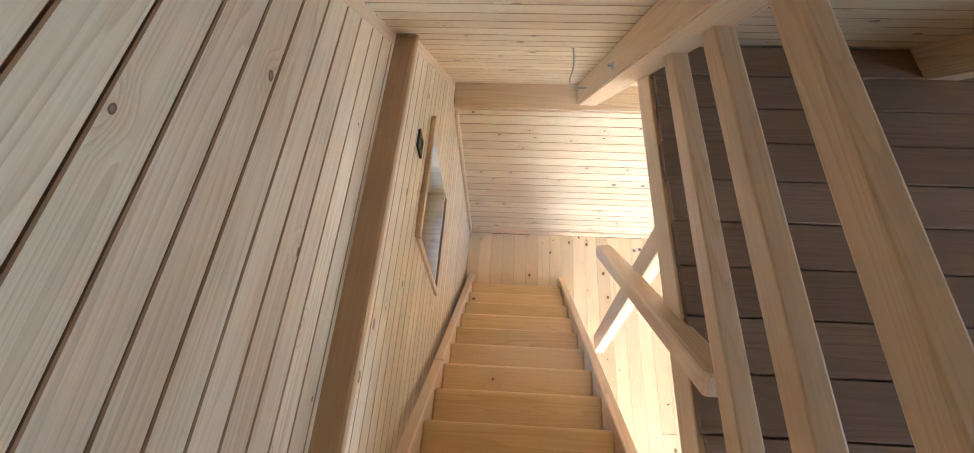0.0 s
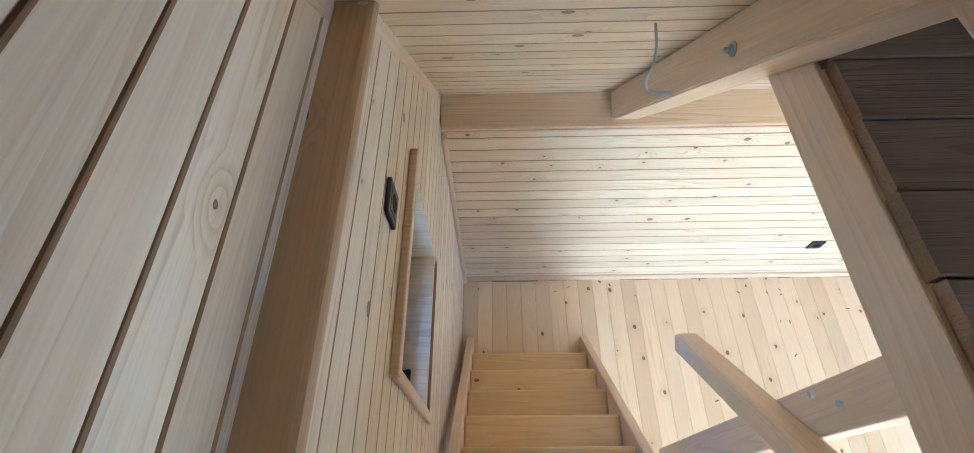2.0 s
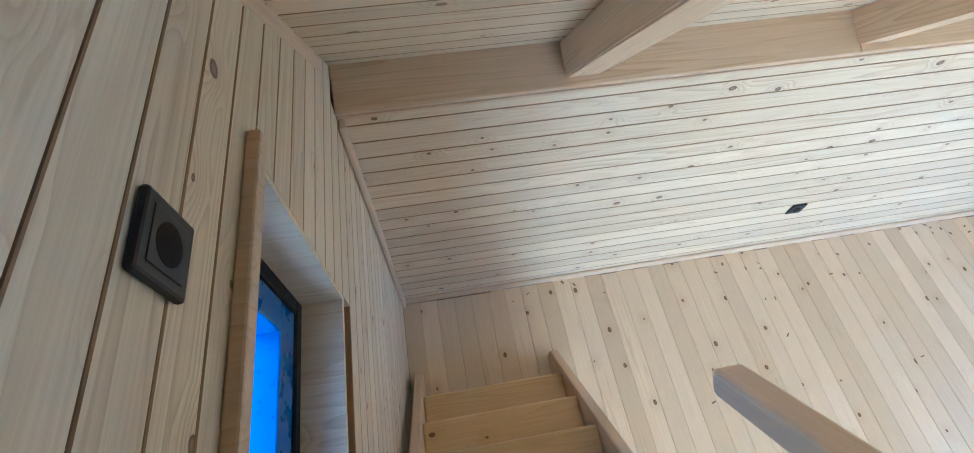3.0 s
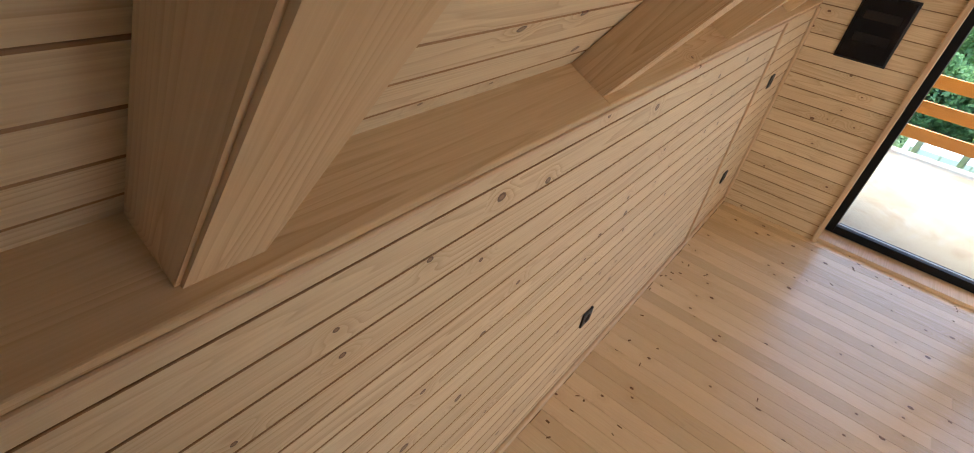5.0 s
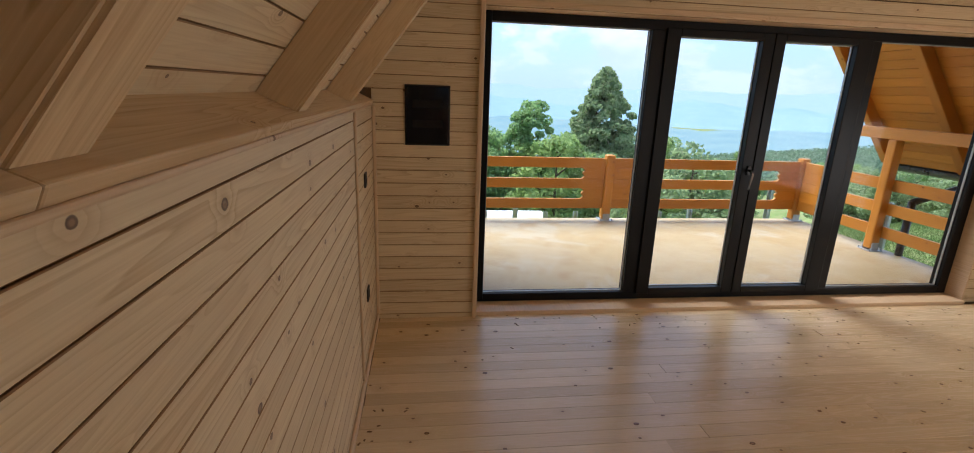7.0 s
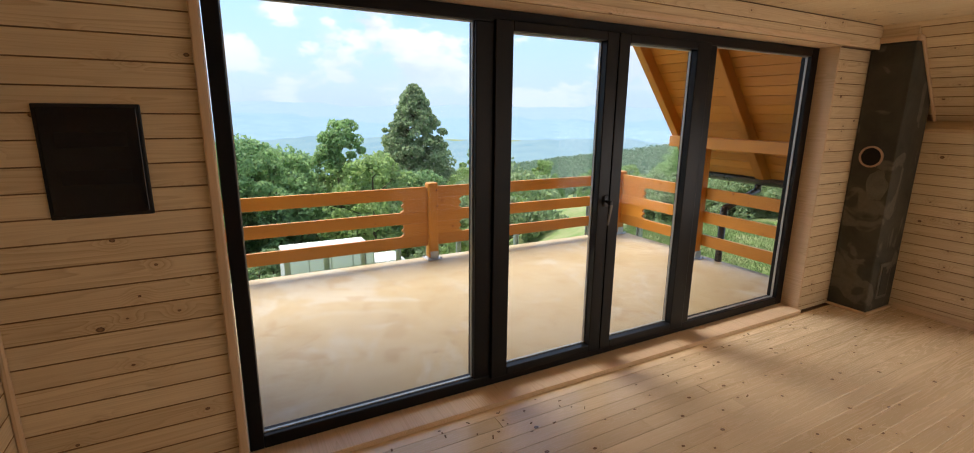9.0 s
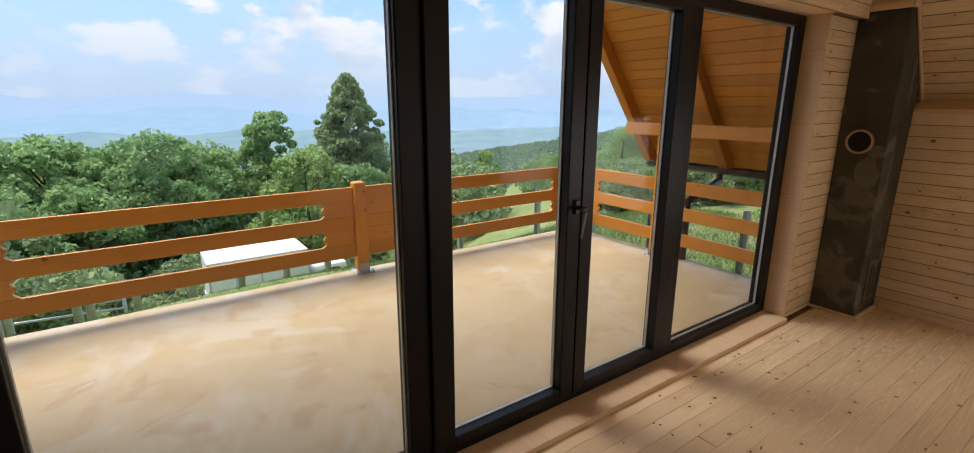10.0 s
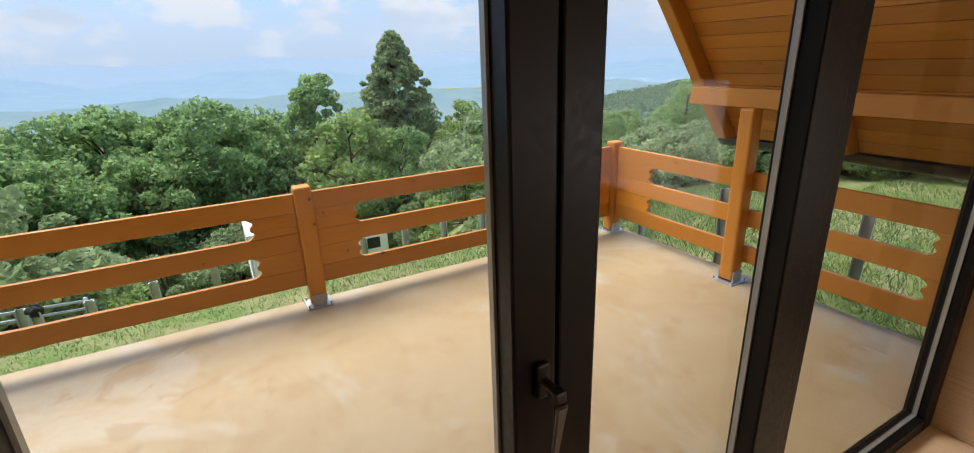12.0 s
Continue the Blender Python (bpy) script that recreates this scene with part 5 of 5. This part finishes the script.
# ---- truck, fences, house and pole below ----
def truck():
    """A white box lorry standing across the slope, tail towards +y."""
    zt = -4.66
    t = thing("truck", (25.6, -3.6, zt - 2.55), "white box truck with grey chassis parked below the terrace", "truck")
    x0, x1 = 24.6, 26.9
    bm = bmesh.new()
    add_box(bm, (x0, -5.0, zt - 1.8), (x1, -1.05, zt), None, 0.03)
    box = part("cargo_box", bm, M_WHITE, t)
    for i in range(5):
        bm = bmesh.new()
        y = -1.08 - i * 0.975
        add_box(bm, (x0 - 0.02, y - 0.03, zt - 1.8), (x0 - 0.001, y + 0.03, zt - 0.02))
        part("rib", bm, M_ZINC, box)
    bm = bmesh.new()
    add_box(bm, (x0 - 0.01, -5.02, zt - 2.05), (x1, -1.0, zt - 1.81), None, 0.01)
    part("chassis", bm, M_ZINC, t)
    bm = bmesh.new()
    add_box(bm, (x0 + 0.05, -6.75, zt - 2.4), (x1 - 0.05, -5.2, zt - 0.9), None, 0.14)
    cab = part("cab", bm, M_WHITE, t)
    bm = bmesh.new()
    add_box(bm, (x0 + 0.035, -6.35, zt - 1.60), (x0 + 0.06, -5.65, zt - 1.1), None, 0.01)
    part("window", bm, M_SMOKE, cab)
    for y in (-1.9, -2.8, -5.95):
        for x in (x0 + 0.15, x1 - 0.15):
            bm = bmesh.new()
            add_tube(bm, (x - 0.13, y, zt - 2.65), (x + 0.13, y, zt - 2.65), 0.45, n=20)
            w = part("wheel", bm, M_RUBBER, t)
            bm = bmesh.new()
            add_tube(bm, (x - 0.14, y, zt - 2.65), (x + 0.14, y, zt - 2.65), 0.22, n=16)
            part("rim", bm, M_ZINC, w)


truck()


def fence_post(x, y, h, lean, seed):
    """Galvanised channel section driven into the ground."""
    p = thing("fence_post", (x, y, grid_z(x, y) - 0.3), "galvanised steel channel fence post", "fence post", "fence posts")
    bm = bmesh.new()
    w, d, t = 0.045, 0.028, 0.004
    add_box(bm, (-w, -t, 0), (w, t, h + 0.3))
    add_box(bm, (-w, t, 0), (-w + 2 * t, d * 2, h + 0.3))
    add_box(bm, (w - 2 * t, t, 0), (w, d * 2, h + 0.3))
    bmesh.ops.transform(bm, matrix=Matrix.Translation((x, y, grid_z(x, y) - 0.3)) @ Matrix.Rotation(radians(lean), 4, "Y") @ Matrix.Rotation(seed, 4, "Z"), verts=bm.verts)
    part("channel", bm, M_ZINC, p)


def fences():
    rs = random.Random(2)
    y = 4.6
    while y > -4.4:
        fence_post(10.5 + rs.uniform(-0.1, 0.1), y, rs.uniform(0.40, 0.50), rs.uniform(-3, 3), 1.57)
        y -= 0.62
    for x, yy in ((5.98, -5.45), (7.08, -5.12), (8.15, -5.1), (9.3, -4.95)):
        fence_post(x, yy, 0.84, rs.uniform(-2, 2), 0.3)


fences()


def far_house():
    h = thing("house", (66, -27, -16.6), "small pale house with a red tiled roof among the trees", "house")
    x, y, z = 66.0, -27.2, -16.6
    bm = bmesh.new()
    add_box(bm, (x, y - 3, z), (x + 7, y + 3, z + 4.0))
    part("wall", bm, M_PLASTER, h)
    bm = bmesh.new()
    extrude(bm, [(-3.6, 0), (3.6, 0), (0, 2.9)], 8.0, Matrix(((0, 0, 1, x - 0.5), (1, 0, 0, y), (0, 1, 0, z + 4.0), (0, 0, 0, 1))))
    part("roof", bm, M_TILE, h)
    for k in (-1.5, 1.5):
        bm = bmesh.new()
        add_box(bm, (x - 0.03, y + k - 0.5, z + 1.6), (x - 0.002, y + k + 0.5, z + 2.9))
        part("window", bm, M_SMOKE, h)


far_house()


def wooded_hill():
    """The higher wooded hillside beyond the meadow: ground rising, covered in crowns."""
    rs = np.random.RandomState(8)
    n = 5200
    a = np.radians(rs.uniform(-72, -22, n))
    d = 110 + 260 * rs.uniform(0, 1, n) ** 0.8
    deg = np.degrees(a)
    elev = np.interp(-deg, (20, 30, 42, 50, 60, 72), (-0.125, -0.105, -0.072, -0.050, -0.035, -0.03))
    top = 1.6 + d * (elev - (1 - (d - 110) / 260) * 0.05) - 3.0
    x, y = 4 + d * np.cos(a), d * np.sin(a)
    k = 26
    cen = np.stack([x, y, top], 1)
    off = rs.normal(size=(n, k, 3))
    off /= np.linalg.norm(off, axis=2)[:, :, None]
    off[:, :, 2] = np.abs(off[:, :, 2]) * 0.9 - 0.15
    r = rs.uniform(2.4, 4.6, n)[:, None, None]
    P = (cen[:, None, :] + off * r).reshape(-1, 3)
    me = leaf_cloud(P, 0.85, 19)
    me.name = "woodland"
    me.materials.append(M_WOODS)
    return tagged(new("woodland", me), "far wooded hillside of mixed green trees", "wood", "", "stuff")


wooded_hill()


def grass():
    """Blades and weeds beside and in front of the terrace."""
    rs = np.random.RandomState(3)
    n = 90000
    x = np.where(rs.rand(n) < 0.62, rs.uniform(4.8, 13, n), rs.uniform(7.8, 10.6, n))
    y = np.where(x > 7.8, rs.uniform(-9, 5, n), -4.35 - 6.0 * rs.rand(n) ** 1.3)
    keep = ~((x < 7.85) & (y > -4.3)) & ~((y > -4.6) & (x > 10.6))
    x, y = x[keep], y[keep]
    z = np.array([grid_z(a, b) for a, b in zip(x, y)])
    h = np.where(y < -5.2, rs.uniform(0.03, 0.11, len(x)), rs.uniform(0.015, 0.05, len(x)))
    a = rs.uniform(0, 6.28, len(x))
    w = rs.uniform(0.003, 0.007, len(x))
    lx, ly = rs.normal(0, 0.6, len(x)) * h, rs.normal(0, 0.6, len(x)) * h
    B = np.stack([x, y, z - 0.01], 1)
    D = np.stack([np.cos(a) * w, np.sin(a) * w, 0 * a], 1)
    T = B + np.stack([lx, ly, h], 1)
    V = np.stack([B - D, B + D, T], 1).reshape(-1, 3)
    me = bpy.data.meshes.new("grass")
    me.from_pydata(V.tolist(), [], np.arange(len(V)).reshape(-1, 3).tolist())
    me.materials.append(M_BLADE)
    return tagged(new("grass", me), "uneven green grass round the terrace", "grass", "", "stuff")


grass()


def shavings():
    """Chips and shavings left on the new floor along the walls and the door sill."""
    rs = np.random.RandomState(21)
    V, F = [], []
    for i in range(110):
        if i < 22:
            x, y = rs.uniform(0.2, 3.9), YK - 0.03 - abs(rs.normal(0, 0.07))
        elif i < 60:
            x, y = XG - 0.02 - abs(rs.normal(0, 0.12)), rs.uniform(-3.5, 1.2)
        else:
            x, y = rs.uniform(0.6, 4.3), rs.uniform(-3.6, 1.6)
        a, L, w, h = rs.uniform(0, 6.28), rs.uniform(0.004, 0.013), rs.uniform(0.002, 0.005), rs.uniform(0.001, 0.004)
        c, q = math.cos(a), math.sin(a)
        b = len(V)
        for z in (0.0008, 0.0008 + h):
            for u, v in ((-L, -w), (L, -w), (L, w), (-L, w)):
                V.append((x + c * u - q * v, y + q * u + c * v, z))
        F += [(b + 3, b + 2, b + 1, b), (b + 4, b + 5, b + 6, b + 7), (b, b + 1, b + 5, b + 4), (b + 1, b + 2, b + 6, b + 5), (b + 2, b + 3, b + 7, b + 6), (b + 3, b, b + 4, b + 7)]
    me = bpy.data.meshes.new("wood_shavings")
    me.from_pydata(V, [], F)
    me.materials.append(M_CHIP)
    return tagged(new("wood_shavings", me), "scattered wood chips and shavings on the floor", "shavings", "", "stuff")


M_CHIP = plain("wood chips", (0.26, 0.15, 0.07), 0.8, 0, 0.2, 0.3, 40, 0.2)
shavings()


def pole():
    x, y = 9.85, -12.35
    p = thing("utility_pole", (x, y, grid_z(x, y)), "thin grey utility pole beyond the meadow", "pole")
    bm = bmesh.new()
    add_tube(bm, (x, y, grid_z(x, y) - 0.2), (x, y, 3.4), 0.05, 0.04, 10)
    part("shaft", bm, M_ZINC, p, smooth=True)
    bm = bmesh.new()
    add_tube(bm, (x, y, 3.4), (x, y, 3.46), 0.05, 0.02, 10)
    part("cap", bm, M_ZINC, p)


pole()


def field_gate():
    """Two grey tube rails between steel posts on the slope, with a black bag tied to a post."""
    g = thing("field_gate", (11.0, 2.2, grid_z(11.0, 2.2)), "grey tubular steel gate on the slope below the terrace", "gate")
    for z in (-0.875, -0.975, -1.10):
        bm = bmesh.new()
        add_tube(bm, (11.0, 1.04, z - 0.045), (11.0, 3.6, z + 0.09), 0.017, n=10)
        part("rail", bm, M_ZINC, g, smooth=True)
    for y in (1.04, 2.3, 3.6):
        bm = bmesh.new()
        add_tube(bm, (11.0, y, grid_z(11.0, y) - 0.2), (11.0, y, -0.84 + 0.05 * (y - 1.8)), 0.022, n=10)
        part("upright", bm, M_ZINC, g, smooth=True)
    b = thing("plastic_bag", (10.5, 1.36, -0.72), "black plastic bag tied round a fence post", "bag")
    bm = bmesh.new()
    bmesh.ops.create_icosphere(bm, subdivisions=3, radius=0.07)
    for v in bm.verts:
        v.co *= 1.0 + 0.5 * noise.noise(v.co * 22.0)
        v.co += Vector((10.5, 1.36, -0.73))
    part("folds", bm, M_RUBBER, b)
    fence_post(10.5, 1.36, 0.45, 1.0, 1.57)


field_gate()
